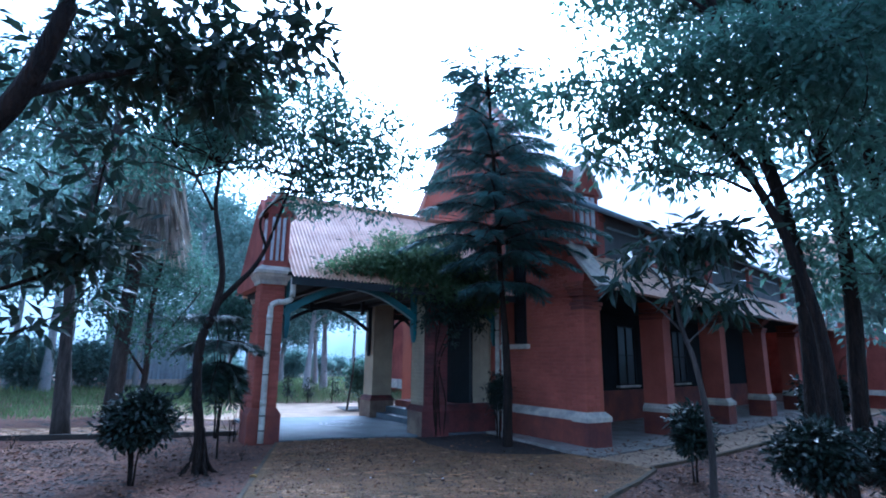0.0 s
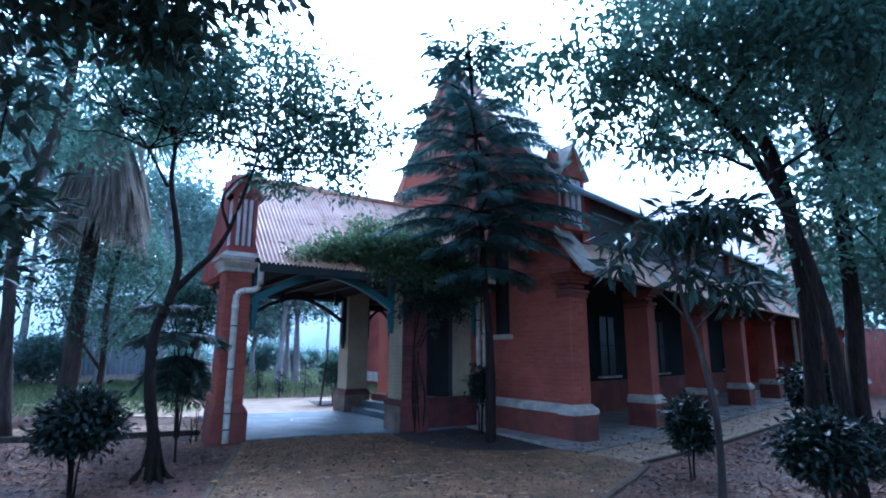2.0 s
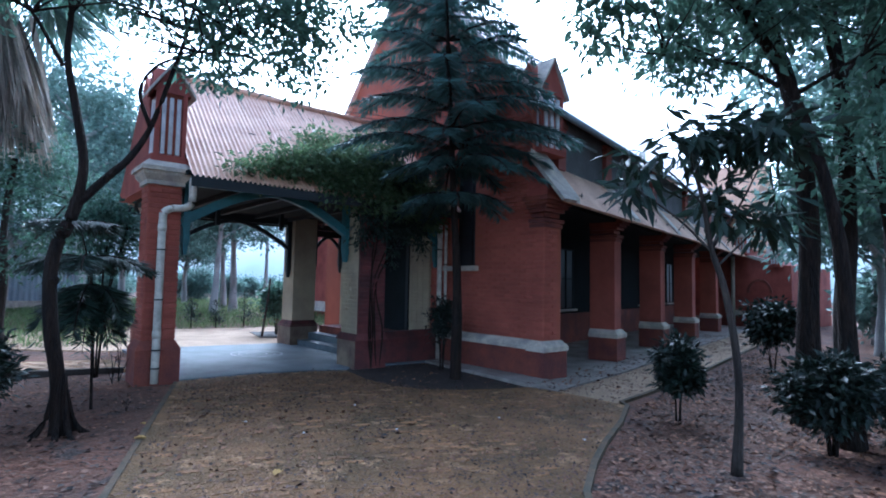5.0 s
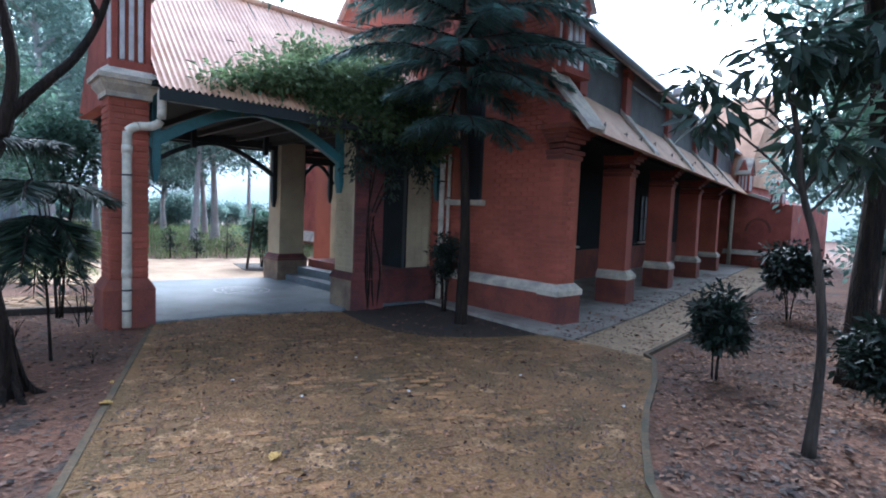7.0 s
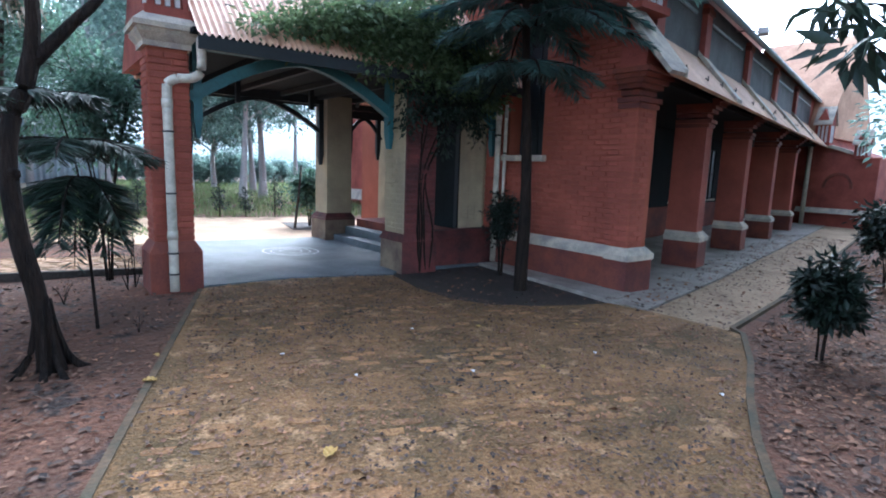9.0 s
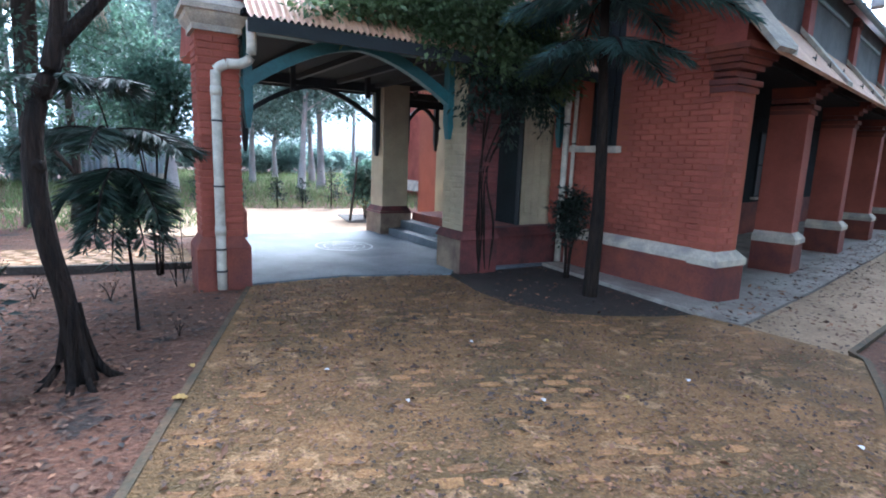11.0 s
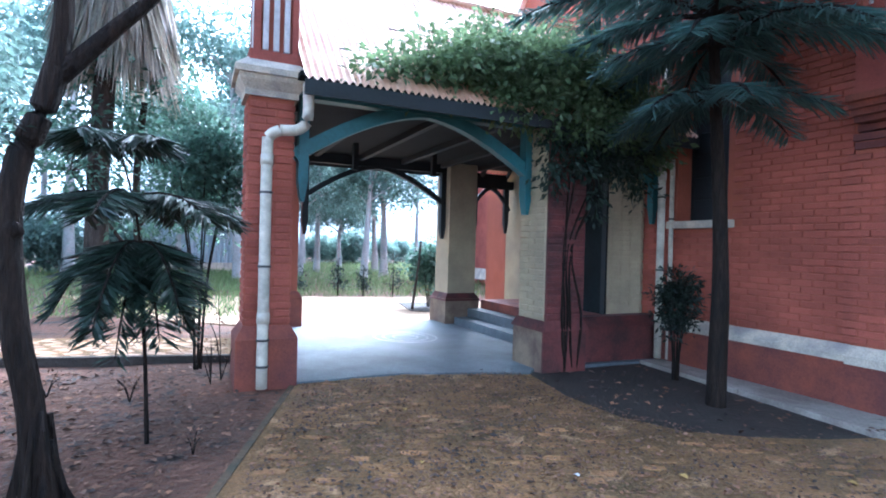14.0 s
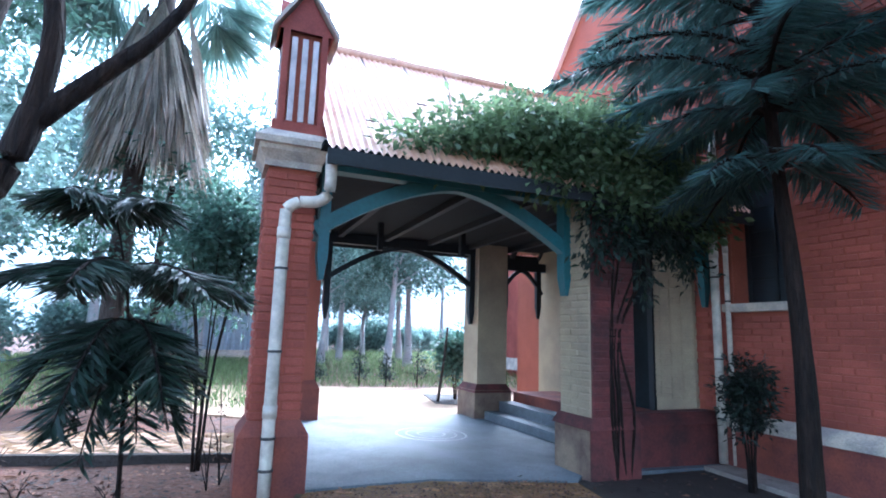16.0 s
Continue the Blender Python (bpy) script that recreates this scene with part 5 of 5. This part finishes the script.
def litter(name, x0, y0, x1, y1, n, seed, label, keep, lift=0.012):
    rng = np.random.default_rng(seed)
    x, y = rng.uniform(x0, x1, n), rng.uniform(y0, y1, n)
    k = keep(x, y)
    x, y = x[k], y[k]
    n = len(x)
    z = np.array([soil_z(a, b) + lift for a, b in zip(x, y)])
    w = rng.normal(size=(n, 3)) * np.array([1, 1, 0.12])
    nn = rng.normal(size=(n, 3)) * 0.3 + np.array([0, 0, 1.0])
    ln = rng.uniform(0.035, 0.085, n)
    v, f = blades(np.stack([x, y, z], 1), w, nn, ln, ln * 0.5, 0.2)
    tagged(leaf_part(name, v, f, LITTER, None), label, "leaf litter", kind="stuff")


def left_of_drive(x, y):
    return x < 1.2 + (y - 5.32) * 0.352 - 0.06


litter("leaf_litter", -5, 1, 2.7, 10.6, 36000, 161, "scattered dry brown leaves on bare soil", lambda x, y: left_of_drive(x, y) & (np.random.default_rng(3).uniform(size=len(x)) < np.clip(0.3 + 0.9 * (1.6 - x) / 3.2, 0.2, 1)))
litter("leaf_litter_2", 3.0, -4, 16, 6.3, 60000, 162, "thick carpet of dry brown leaves", lambda x, y: (y < np.interp(x, [2.8, 3.4, 3.9, 5.2, 7.0, 9.4, 16], [1.0, 2.85, 3.28, 3.97, 4.8, 5.3, 6.5])))


# crumbs of mud and broken leaf trodden into the drive
def crumbs(n, seed):
    rng = np.random.default_rng(seed)
    y = rng.uniform(2.0, 9.4, n)
    lo = 1.2 + (y - 5.32) * 0.352 + 0.1
    hi = np.interp(y, [1.5, 2.5, 3.15, 3.6, 4.2, 4.85, 5.2, 6.0, 7.0, 8.1, 9.4], [2.8, 3.0, 3.5, 4.2, 5.4, 6.8, 6.9, 6.7, 5.6, 5.1, 5.2])
    x = lo + (hi - lo) * rng.uniform(0, 1, n)
    z = np.array([gz(a, b) + 0.024 for a, b in zip(x, y)])
    ln = rng.uniform(0.012, 0.04, n)
    v, f = blades(np.stack([x, y, z], 1), rng.normal(size=(n, 3)) * np.array([1, 1, 0.15]), rng.normal(size=(n, 3)) * 0.35 + np.array([0, 0, 1.0]), ln, ln * 0.7, 0.2)
    tagged(leaf_part("crumbs", v, f, LITTER, None), "crumbs of mud and broken leaf on the drive", "debris", kind="stuff")


crumbs(20000, 171)


# ---- distance: glowing backdrop beyond the woods, with pale mist painted on ----
bm = bmesh.new()
N = 48
lo = [bm.verts.new((8 + 85 * math.cos(2 * math.pi * i / N), 8 + 85 * math.sin(2 * math.pi * i / N), -3)) for i in range(N)]
hi = [bm.verts.new((v.co.x, v.co.y, 16)) for v in lo]
for i in range(N):
    bm.faces.new((lo[i], hi[i], hi[(i + 1) % N], lo[(i + 1) % N]))
MIST_GLOW = bpy.data.materials.new("mist_glow")
MIST_GLOW.use_nodes = True
pb = MIST_GLOW.node_tree.nodes["Principled BSDF"]
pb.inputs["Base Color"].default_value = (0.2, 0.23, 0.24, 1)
nt = MIST_GLOW.node_tree
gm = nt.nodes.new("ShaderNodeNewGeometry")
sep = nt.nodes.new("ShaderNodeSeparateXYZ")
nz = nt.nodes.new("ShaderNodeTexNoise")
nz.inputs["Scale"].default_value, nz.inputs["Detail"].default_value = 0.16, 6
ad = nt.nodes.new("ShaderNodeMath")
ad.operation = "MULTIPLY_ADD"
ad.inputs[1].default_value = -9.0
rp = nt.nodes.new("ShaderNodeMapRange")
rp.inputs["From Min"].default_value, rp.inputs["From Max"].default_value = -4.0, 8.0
# Haze painted as an emission gradient, paler with height.
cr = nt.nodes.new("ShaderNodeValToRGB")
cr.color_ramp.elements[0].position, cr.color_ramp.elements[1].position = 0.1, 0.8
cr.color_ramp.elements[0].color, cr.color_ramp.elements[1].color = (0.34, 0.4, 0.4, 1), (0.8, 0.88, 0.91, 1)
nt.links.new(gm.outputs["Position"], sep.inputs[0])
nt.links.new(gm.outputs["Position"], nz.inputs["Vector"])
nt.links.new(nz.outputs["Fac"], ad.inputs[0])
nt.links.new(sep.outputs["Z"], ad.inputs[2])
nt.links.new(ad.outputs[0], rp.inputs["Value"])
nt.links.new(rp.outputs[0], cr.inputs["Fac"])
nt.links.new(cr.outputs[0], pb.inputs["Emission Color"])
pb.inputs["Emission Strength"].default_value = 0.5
structure("backdrop", bm, MIST_GLOW, "glowing backdrop painted as pale blue-grey morning mist", "backdrop")


# ---- drainpipes ----
def drainpipe(name, pts, r, joints, label, straps=()):
    b = pts[-1]
    t = thing(name, *b, label, "drainpipe")
    for a, c in ((0, 3), (3, len(pts) - 1)) if len(pts) > 4 else ((0, len(pts) - 1),):
        p = [(x - b[0], y - b[1], z - b[2]) for x, y, z in pts[a:c + 1]]
        q = curve_pts(p, 5) if len(p) > 2 else p
        part("pipe", tube(bmesh.new(), q, [r] * len(q), 14), PVC, t, smooth=True)
    for z in joints:
        part("collar", tube(bmesh.new(), [(0, 0, z), (0, 0, z + 0.1)], [r * 1.13, r * 1.13], 14), PVC, t, smooth=True)
    for z in straps:
        s = tube(bmesh.new(), [(0, 0, z), (0, 0, z + 0.022)], [r * 1.18, r * 1.18], 14)
        part("strap", s, IRON, t, "dark iron strap")
    return t


drainpipe("drainpipe", [(2.68, 9.2, 2.95), (2.68, 9.22, 2.62), (2.6, 9.26, 2.52), (2.44, 9.28, 2.5), (2.35, 9.3, 2.44), (2.33, 9.31, 2.3), (2.33, 9.315, 1.3), (2.33, 9.315, gz(2.33, 9.3) + 0.02)], 0.052, (2.12, 0.62), "cream weathered plastic drainpipe on the porch pier", (1.85, 1.15, 0.45, 0.2))
drainpipe("drainpipe", [(7.54, 9.42, 2.7), (7.54, 9.42, -0.02)], 0.05, (2.45, 0.5), "grey-white drainpipe on the red wall", (2.2, 1.2))
drainpipe("drainpipe", [(7.6, 9.3, 2.7), (7.6, 9.3, -0.02)], 0.03, (2.5,), "thin grey drainpipe on the red wall", (1.9,))
drainpipe("drainpipe", [(TX - 0.1, 10.62, 3.25), (TX - 0.1, 10.62, -0.15)], 0.08, (), "pale drainpipe at the transept corner")
drainpipe("drainpipe", [(7.6, 9.42, 4.05), (7.6, 9.42, 3.65)], 0.05, (), "short pale pipe high on the gable wall")

# roof fixings and dry sprigs on the lean-to roof
rg = random.Random(4)
for k in range(14):
    x, u = 8.6 + 1.1 * k + rg.uniform(-0.1, 0.1), rg.uniform(0.15, 0.4)
    y, z = skew_y(x, 6.36 + u * 0.79), 2.91 + u * 0.87
    t = thing("roof_hook", x, y, z + 0.04, "small dark iron hook on the roof", "hook", "roof hooks")
    part("bar", tube(bmesh.new(), [(-0.07, 0, 0.02), (0.07, 0.02, 0.03)], [0.012, 0.01], 5), IRON, t)
    part("stem", tube(bmesh.new(), [(0, 0, -0.05), (0.01, 0, 0.07)], [0.012, 0.008], 5), IRON, t)
for k in range(7):
    x, u = 3.1 + 0.32 * k + rg.uniform(-0.1, 0.1), rg.uniform(0.12, 0.5)
    t = thing("roof_hook", x, 9.06 + u * 2.3, 3.02 + u * 2.14, "small dark iron hook on the roof", "hook", "roof hooks")
    part("bar", tube(bmesh.new(), [(-0.06, 0, 0.03), (0.06, 0.0, 0.03)], [0.01, 0.008], 5), IRON, t)
for i, (za, zb) in enumerate(((5.22, 5.3), (5.16, 5.2))):
    t = thing("cable", 2.7, 11.3, za, "thin sagging cable above the porch roof", "cable", "roof cables")
    part("wire", tube(bmesh.new(), [(5.1 * u, 0.02 * i, 0.06 * math.sin(9 * u) - 0.12 * math.sin(math.pi * u) + (zb - za) * u + 0.06) for u in [j / 16 for j in range(17)]], [0.009] * 17, 5), IRON, t)

# roots and burls of the forked tree
t = bpy.data.objects["tree"]
pr = random.Random(77)
for k in range(7):
    a = 2 * math.pi * k / 7 + pr.uniform(-0.25, 0.25)
    limb_part("root", [(0.05 * math.cos(a), 0.05 * math.sin(a), 0.42 + pr.uniform(-0.1, 0.15)), (0.1 * math.cos(a), 0.1 * math.sin(a), 0.16), (0.17 * math.cos(a), 0.17 * math.sin(a), 0.02), (0.27 * math.cos(a), 0.27 * math.sin(a), -0.06)], 0.012, 0.03, BARK, t, 170 + k, n=3, seg=6, wob=0.25)
for x, y, z, r in ((-0.1, -0.05, 1.42, 0.04), (-0.13, -0.02, 1.62, 0.035)):
    bm = bmesh.new()
    bmesh.ops.create_icosphere(bm, subdivisions=2, radius=r)
    for vv in bm.verts:
        vv.co *= 1 + 0.5 * noise.noise(vv.co * 14 + Vector((x, y, z)) * 9)
        vv.co += Vector((x, y, z))
    part("burl", bm, BARK, t, smooth=True)


# dry weeds on the soil
def weed(x, y, h, seed):
    t = thing("weed", *on(x, y), "small dry brown weed on bare soil", "weed", "yard weeds")
    r = random.Random(seed)
    for k in range(4):
        a = r.uniform(0, 6.28)
        limb_part("stem", [(0, 0, -0.02), (0.2 * h * math.cos(a), 0.2 * h * math.sin(a), h * 0.5), (0.5 * h * math.cos(a), 0.5 * h * math.sin(a), h * r.uniform(0.7, 1.1))], 0.006, 0.003, BARK, t, seed + k, n=2, seg=4)
    v, f = cloud(np.random.default_rng(seed), [(0, 0, h * 0.7, h * 0.3, h * 0.3, h * 0.25, 6)], 0.04, 0.45, 0.3, 0.04, 6)
    leaf_part("foliage", v, f, LITTER, t)


for i, (x, y, hh) in enumerate(((0.6, 9.6, 0.2), (1.25, 9.3, 0.22), (0.2, 10.3, 0.25), (1.75, 7.9, 0.12), (-0.4, 9.1, 0.2), (0.9, 12.9, 0.3), (1.6, 13.6, 0.3), (-1.2, 10.2, 0.2), (1.9, 9.75, 0.5), (2.0, 9.9, 0.8))):
    weed(x, y, hh, 180 + 5 * i)


# shed far off among the trees
t = thing("shed", -0.4, 30.0, gz(-0.4, 14), "grey corrugated metal shed among the trees", "shed")
bm = bmesh.new()
rows = []
for i in range(121):
    x = 4.0 * i / 120
    rows.append([bm.verts.new((x, 0.04 * math.sin(2 * math.pi * x / 0.2), z)) for z in (0.3, 3.4)])
for a, b in zip(rows, rows[1:]):
    bm.faces.new((a[0], b[0], b[1], a[1]))
part("wall", bm, STEEL, t, smooth=True)
part("base", boxed(-0.1, -0.1, -0.3, 4.1, 0.3, 0.35), PALE, t)
part("roof", prism(bmesh.new(), [(-0.4, 3.3), (3.0, 4.2), (3.0, 4.3), (-0.4, 3.4)], "x", -0.3, 4.3), STEEL, t)
part("side", boxed(-0.05, 0.05, 0, 0.05, 3.0, 3.5), STEEL, t)

# white plastic litter and yellow leaves on the drive
rg = random.Random(14)
for x, y, s, yellow in ((2.25, 4.98, 0.13, True), (3.73, 5.52, 0.06, False), (5.05, 4.2, 0.06, False), (1.62, 6.52, 0.12, True), (3.95, 6.7, 0.05, False), (4.6, 6.45, 0.08, True), (2.9, 5.9, 0.05, False), (3.1, 7.2, 0.05, True), (1.75, 7.05, 0.08, True), (4.3, 5.3, 0.07, True), (2.6, 6.6, 0.05, False), (5.6, 6.0, 0.08, True), (5.0, 5.3, 0.06, False), (3.4, 8.3, 0.06, True)):
    t = thing("fallen_leaf", x, y, gz(x, y) + 0.026, "curled yellow-brown fallen leaf on the drive" if yellow else "small pale curled leaf on the drive", "leaf", "leaves on the drive", rg.uniform(0, 360))
    bm = bmesh.new()
    n = 8
    left = [bm.verts.new((s * (i / n - 0.5), 0.28 * s * math.sin(math.pi * i / n) ** 0.8, 0.15 * s * math.sin(math.pi * i / n) + 0.06 * s * (i % 2))) for i in range(1, n)]
    right = [bm.verts.new((v.co.x, -v.co.y, v.co.z)) for v in left]
    mid = [bm.verts.new((v.co.x, 0, 0.0)) for v in left]
    for i in range(n - 2):
        bm.faces.new((mid[i], mid[i + 1], left[i + 1], left[i]))
        bm.faces.new((right[i], right[i + 1], mid[i + 1], mid[i]))
    part("blade", bm, YELLOW if yellow else WHITE, t)
litter("path_litter", 6.9, 5.0, 20, 9.5, 5200, 164, "dry leaf scraps on the path and apron", lambda x, y: (y > np.interp(x, [6.9, 9.4, 25], [5.0, 5.5, 8.5])) & (y < np.interp(x, [6.9, 25], [6.6, 10.4])), 0.062)
litter("drive_litter", 0.5, 2.0, 7, 9.5, 1600, 163, "small leaf scraps on the driveway", lambda x, y: ~left_of_drive(x, y) & (y > np.interp(x, [2.8, 3.4, 3.9, 5.2, 7.1], [1.0, 3.0, 3.45, 4.15, 5.0])), 0.034)

# ---- single bricks, tiles and pavers ----
def block_mesh(name, lx, ly, lz, material, jitter=0.0, seed=0, inset=0.006):
    """A block with its outer face (towards -y) a little smaller than its foot."""
    r = random.Random(seed)
    j = lambda: r.uniform(-jitter, jitter)
    vs = [(0, ly, 0), (lx, ly, 0), (lx, ly, lz), (0, ly, lz)] + [(inset + j(), 0, inset + j()), (lx - inset + j(), 0, inset + j()), (lx - inset + j(), 0, lz - inset + j()), (inset + j(), 0, lz - inset + j())]
    fs = [(4, 5, 6, 7), (0, 4, 7, 3), (5, 1, 2, 6), (7, 6, 2, 3), (0, 1, 5, 4)]
    return raw_mesh(name, vs, fs, material)


def joined_blocks(name, items, lx, ly, lz, material, parent, seed=0, label=""):
    """Many blocks in one mesh: items are 4 x 4 matrices."""
    r = np.random.default_rng(seed)
    base = np.array([(0, ly, 0), (lx, ly, 0), (lx, ly, lz), (0, ly, lz), (0.006, 0, 0.006), (lx - 0.006, 0, 0.006), (lx - 0.006, 0, lz - 0.006), (0.006, 0, lz - 0.006)])
    fs = np.array([(4, 5, 6, 7), (0, 4, 7, 3), (5, 1, 2, 6), (7, 6, 2, 3), (0, 1, 5, 4)])
    vs, ff = [], []
    for i, m in enumerate(items):
        b = base.copy()
        b[4:] += r.uniform(-0.003, 0.003, (4, 3)) * np.array([1, 0.8, 1])
        m = np.array(m)
        vs.append(b @ m[:3, :3].T + m[:3, 3])
        ff.append(fs + 8 * i)
    me = raw_mesh(name, np.concatenate(vs).tolist(), np.concatenate(ff).tolist(), material)
    ob = new(name, me)
    ob.parent = parent
    tagged(ob, label, kind="stuff")
    return ob


COURSE, BL = 0.075, 0.24
TO_WEST = Matrix(((0, 1, 0, 0), (-1, 0, 0, 0), (0, 0, 1, 0), (0, 0, 0, 1)))     # block face towards -x
brick_kinds = [block_mesh("brick", BL - 0.012, 0.016, COURSE - 0.012, BRICK, 0.003, k) for k in range(6)]
single, rest = [], []
rg = random.Random(31)
row = 0
while NOSE + 0.12 + row * COURSE < 5.4:
    z = NOSE + 0.12 + row * COURSE
    y = 7.12 - (0.12 if row % 2 else 0.0)
    while y < 9.7:
        ya, yb = max(y, 7.12), y + BL
        if yb - ya > 0.1 and not (yb > 8.51 and ya < 9.29 and z + COURSE > 1.78 and z < 4.3) and not (z > 4.75 + (ya - 7.1) * 0.98):
            m = Matrix.Translation((WX - 0.012 + rg.uniform(-0.003, 0.002), yb, z)) @ TO_WEST @ Matrix.Diagonal(((yb - ya) / BL, 1, 1, 1))
            (single if z < 2.6 and len(single) < 300 else rest).append(m)
        y += BL
    row += 1
for i, m in enumerate(single):
    ob = new("brick", brick_kinds[i % 6])
    ob.parent = WALL_W
    ob.matrix_basis = m
joined_blocks("upper_brickwork", rest, BL - 0.012, 0.016, COURSE - 0.012, BRICK_I, WALL_W, 5)


def dress(parent, x0, x1, y0, z0, z1, face, mesh_list, joined=None, seed=0):
    """Courses of brick on one face of a pier, in the parent's own space."""
    r = random.Random(seed)
    L = x1 - x0
    out, k = [], 0
    z = z0
    while z + COURSE < z1:
        cut = L * (0.62 if k % 2 else 0.38)
        for a, b in ((0, cut), (cut, L)):
            s = Matrix.Diagonal(((b - a) / BL, 1, 1, 1))
            off = r.uniform(-0.002, 0.003)
            if face == "front":
                m = Matrix.Translation((x0 + a + 0.004, y0 - 0.012 + off, z)) @ s
            elif face == "left":
                m = Matrix.Translation((y0 - 0.012 + off, x0 + b - 0.004, z)) @ TO_WEST @ s
            else:
                m = Matrix.Translation((y0 + 0.012 + off, x0 + a + 0.004, z)) @ TO_WEST.inverted() @ s
            out.append(m)
        z += COURSE
        k += 1
    if joined:
        joined_blocks("brickwork", out, BL - 0.012, 0.016, COURSE - 0.012, joined, parent, seed)
    else:
        for i, m in enumerate(out):
            ob = new("brick", mesh_list[i % len(mesh_list)])
            ob.parent = parent
            ob.matrix_basis = m


gp = -(gz(2.4, PY) - 0.02)
dress(PIER, 0.078, 0.502, 0.078, 0.63, gp + 2.84, "front", brick_kinds, seed=1)
dress(PIER, 0.078, 0.502, 0.078, 0.63, gp + 2.84, "left", brick_kinds, seed=2)
dress(PIER, 0.078, 0.502, 0.502, 0.63, gp + 2.84, "right", brick_kinds, seed=3)
dress(FRONT_COL, 0.04, 0.6, 0.0, 0.64, 3.0, "front", brick_kinds, joined=SHADED_RED_I, seed=4)
dress(FRONT_COL, 0.02, 0.56, 0.036, 0.64, 3.0, "left", brick_kinds, joined=CREAM, seed=5)
corner = bpy.data.objects["buttress"]
gc = -(gz(BUT[0][0], AY) - 0.05)
dress(corner, 0.08, 0.46, 0.08, gc + NOSE + 0.12, gc + 2.5, "left", brick_kinds, joined=BRICK_I, seed=6)
dress(corner, 0.08, 0.44, 0.08, gc + NOSE + 0.12, gc + 2.5, "front", brick_kinds, joined=BRICK_I, seed=7)
# cream courses inside the porch
items = []
for k in range(30):
    for j in range(4):
        ya = 9.87 + 0.19 * j
        items.append(Matrix.Translation((WX - 0.06, ya + 0.185, 0.62 + k * COURSE)) @ TO_WEST @ Matrix.Diagonal((0.19 / BL, 1, 1, 1)))
joined_blocks("cream_brickwork", items, BL - 0.012, 0.016, COURSE - 0.012, CREAM, bpy.data.objects["wall_porch"], 8)


def inside(poly, x, y):
    hit = False
    for (xa, ya), (xb, yb) in zip(poly, poly[1:] + poly[:1]):
        if (ya > y) != (yb > y) and x < xa + (y - ya) / (yb - ya) * (xb - xa):
            hit = not hit
    return hit


def stone_mesh(seed):
    """A worn flat paver with a ragged rounded outline."""
    r = random.Random(seed)
    n = 9
    out = []
    for i in range(n):
        a = 2 * math.pi * i / n
        k = r.uniform(0.8, 1.04)
        out.append((0.115 * k * max(-1, min(1, 1.25 * math.cos(a))), 0.052 * k * max(-1, min(1, 1.25 * math.sin(a)))))
    vs = [(x, y, -0.02) for x, y in out] + [(x * 0.93, y * 0.9, r.uniform(-0.001, 0.002)) for x, y in out]
    fs = [tuple(range(n, 2 * n))] + [(i, (i + 1) % n, n + (i + 1) % n, n + i) for i in range(n)]
    return vs, fs


stones = [stone_mesh(k) for k in range(10)]
stone_meshes = [raw_mesh("paver", v, f, PAVER) for v, f in stones]
UD, VD = Vector((0.921, -0.388)), Vector((0.388, 0.921))
rg = random.Random(55)
near, far_v, far_f = 0, [], []
for r_ in range(-6, 90):
    for c_ in range(-30, 45):
        p = Vector((0.0, 0.0)) + VD * (r_ * 0.118 + rg.uniform(-0.012, 0.012)) + UD * (c_ * 0.25 + (0.125 if r_ % 2 else 0) + rg.uniform(-0.012, 0.012))
        patch = noise.noise((p.x * 0.9, p.y * 0.9, 7.0)) + (0.15 if left_of_drive(p.x - 1.1, p.y) else 0.0)
        show = rg.random() < 0.42 + 0.7 * patch
        if not show or p.y < 1.5 or not inside(drive_poly, p.x, p.y) or not inside(drive_poly, p.x - 0.13, p.y) or not inside(drive_poly, p.x + 0.13, p.y):
            continue
        z = gz(p.x, p.y) + 0.0125 + rg.uniform(0.0, 0.004)
        m = Matrix.Translation((p.x, p.y, z)) @ Matrix.Rotation(math.atan2(UD.y, UD.x) + rg.uniform(-0.08, 0.08), 4, "Z") @ Matrix.Diagonal((rg.uniform(0.75, 1.05), rg.uniform(0.7, 1.05), 1, 1))
        k = rg.randrange(10)
        if near < 300 and 4.6 < p.y < 8.0 and p.x < 4.4:
            ob = new("paver", stone_meshes[k])
            ob.parent = DRIVE
            ob.matrix_basis = m
            near += 1
        else:
            v, f = stones[k]
            o = len(far_v)
            far_v += [tuple(m @ Vector(q)) for q in v]
            far_f += [tuple(i + o for i in q) for q in f]
ob = new("paver_field", raw_mesh("paver_field", far_v, far_f, PAVER_I))
ob.parent = DRIVE
tagged(ob, kind="stuff")
# bricks of the far path, laid slantwise
v0, f0 = [], []
bp = [(-14.0, 12.8), (2.25, 10.8), (2.25, 12.2), (-14.0, 14.8)]
for i in range(-70, 20):
    for j in range(0, 40):
        x, y = i * 0.26 + (0.13 if j % 2 else 0) + j * 0.05, 10.2 + j * 0.17
        if inside(bp, x, y) and inside(bp, x + 0.2, y + 0.1):
            v, f = stones[(i * 7 + j) % 10]
            m = Matrix.Translation((x, y, gz(x, y) + 0.02 + 0.012 * rg.random())) @ Matrix.Rotation(0.7 if j % 2 else -0.6, 4, "Z") @ Matrix.Diagonal((1.05, 1.3, 1, 1))
            o = len(v0)
            v0 += [tuple(m @ Vector(q)) for q in v]
            f0 += [tuple(k + o for k in q) for q in f]
ob = new("path_bricks", raw_mesh("path_bricks", v0, f0, PATH_BRICK))
ob.parent = bpy.data.objects["brick_path"]
tagged(ob, kind="stuff")
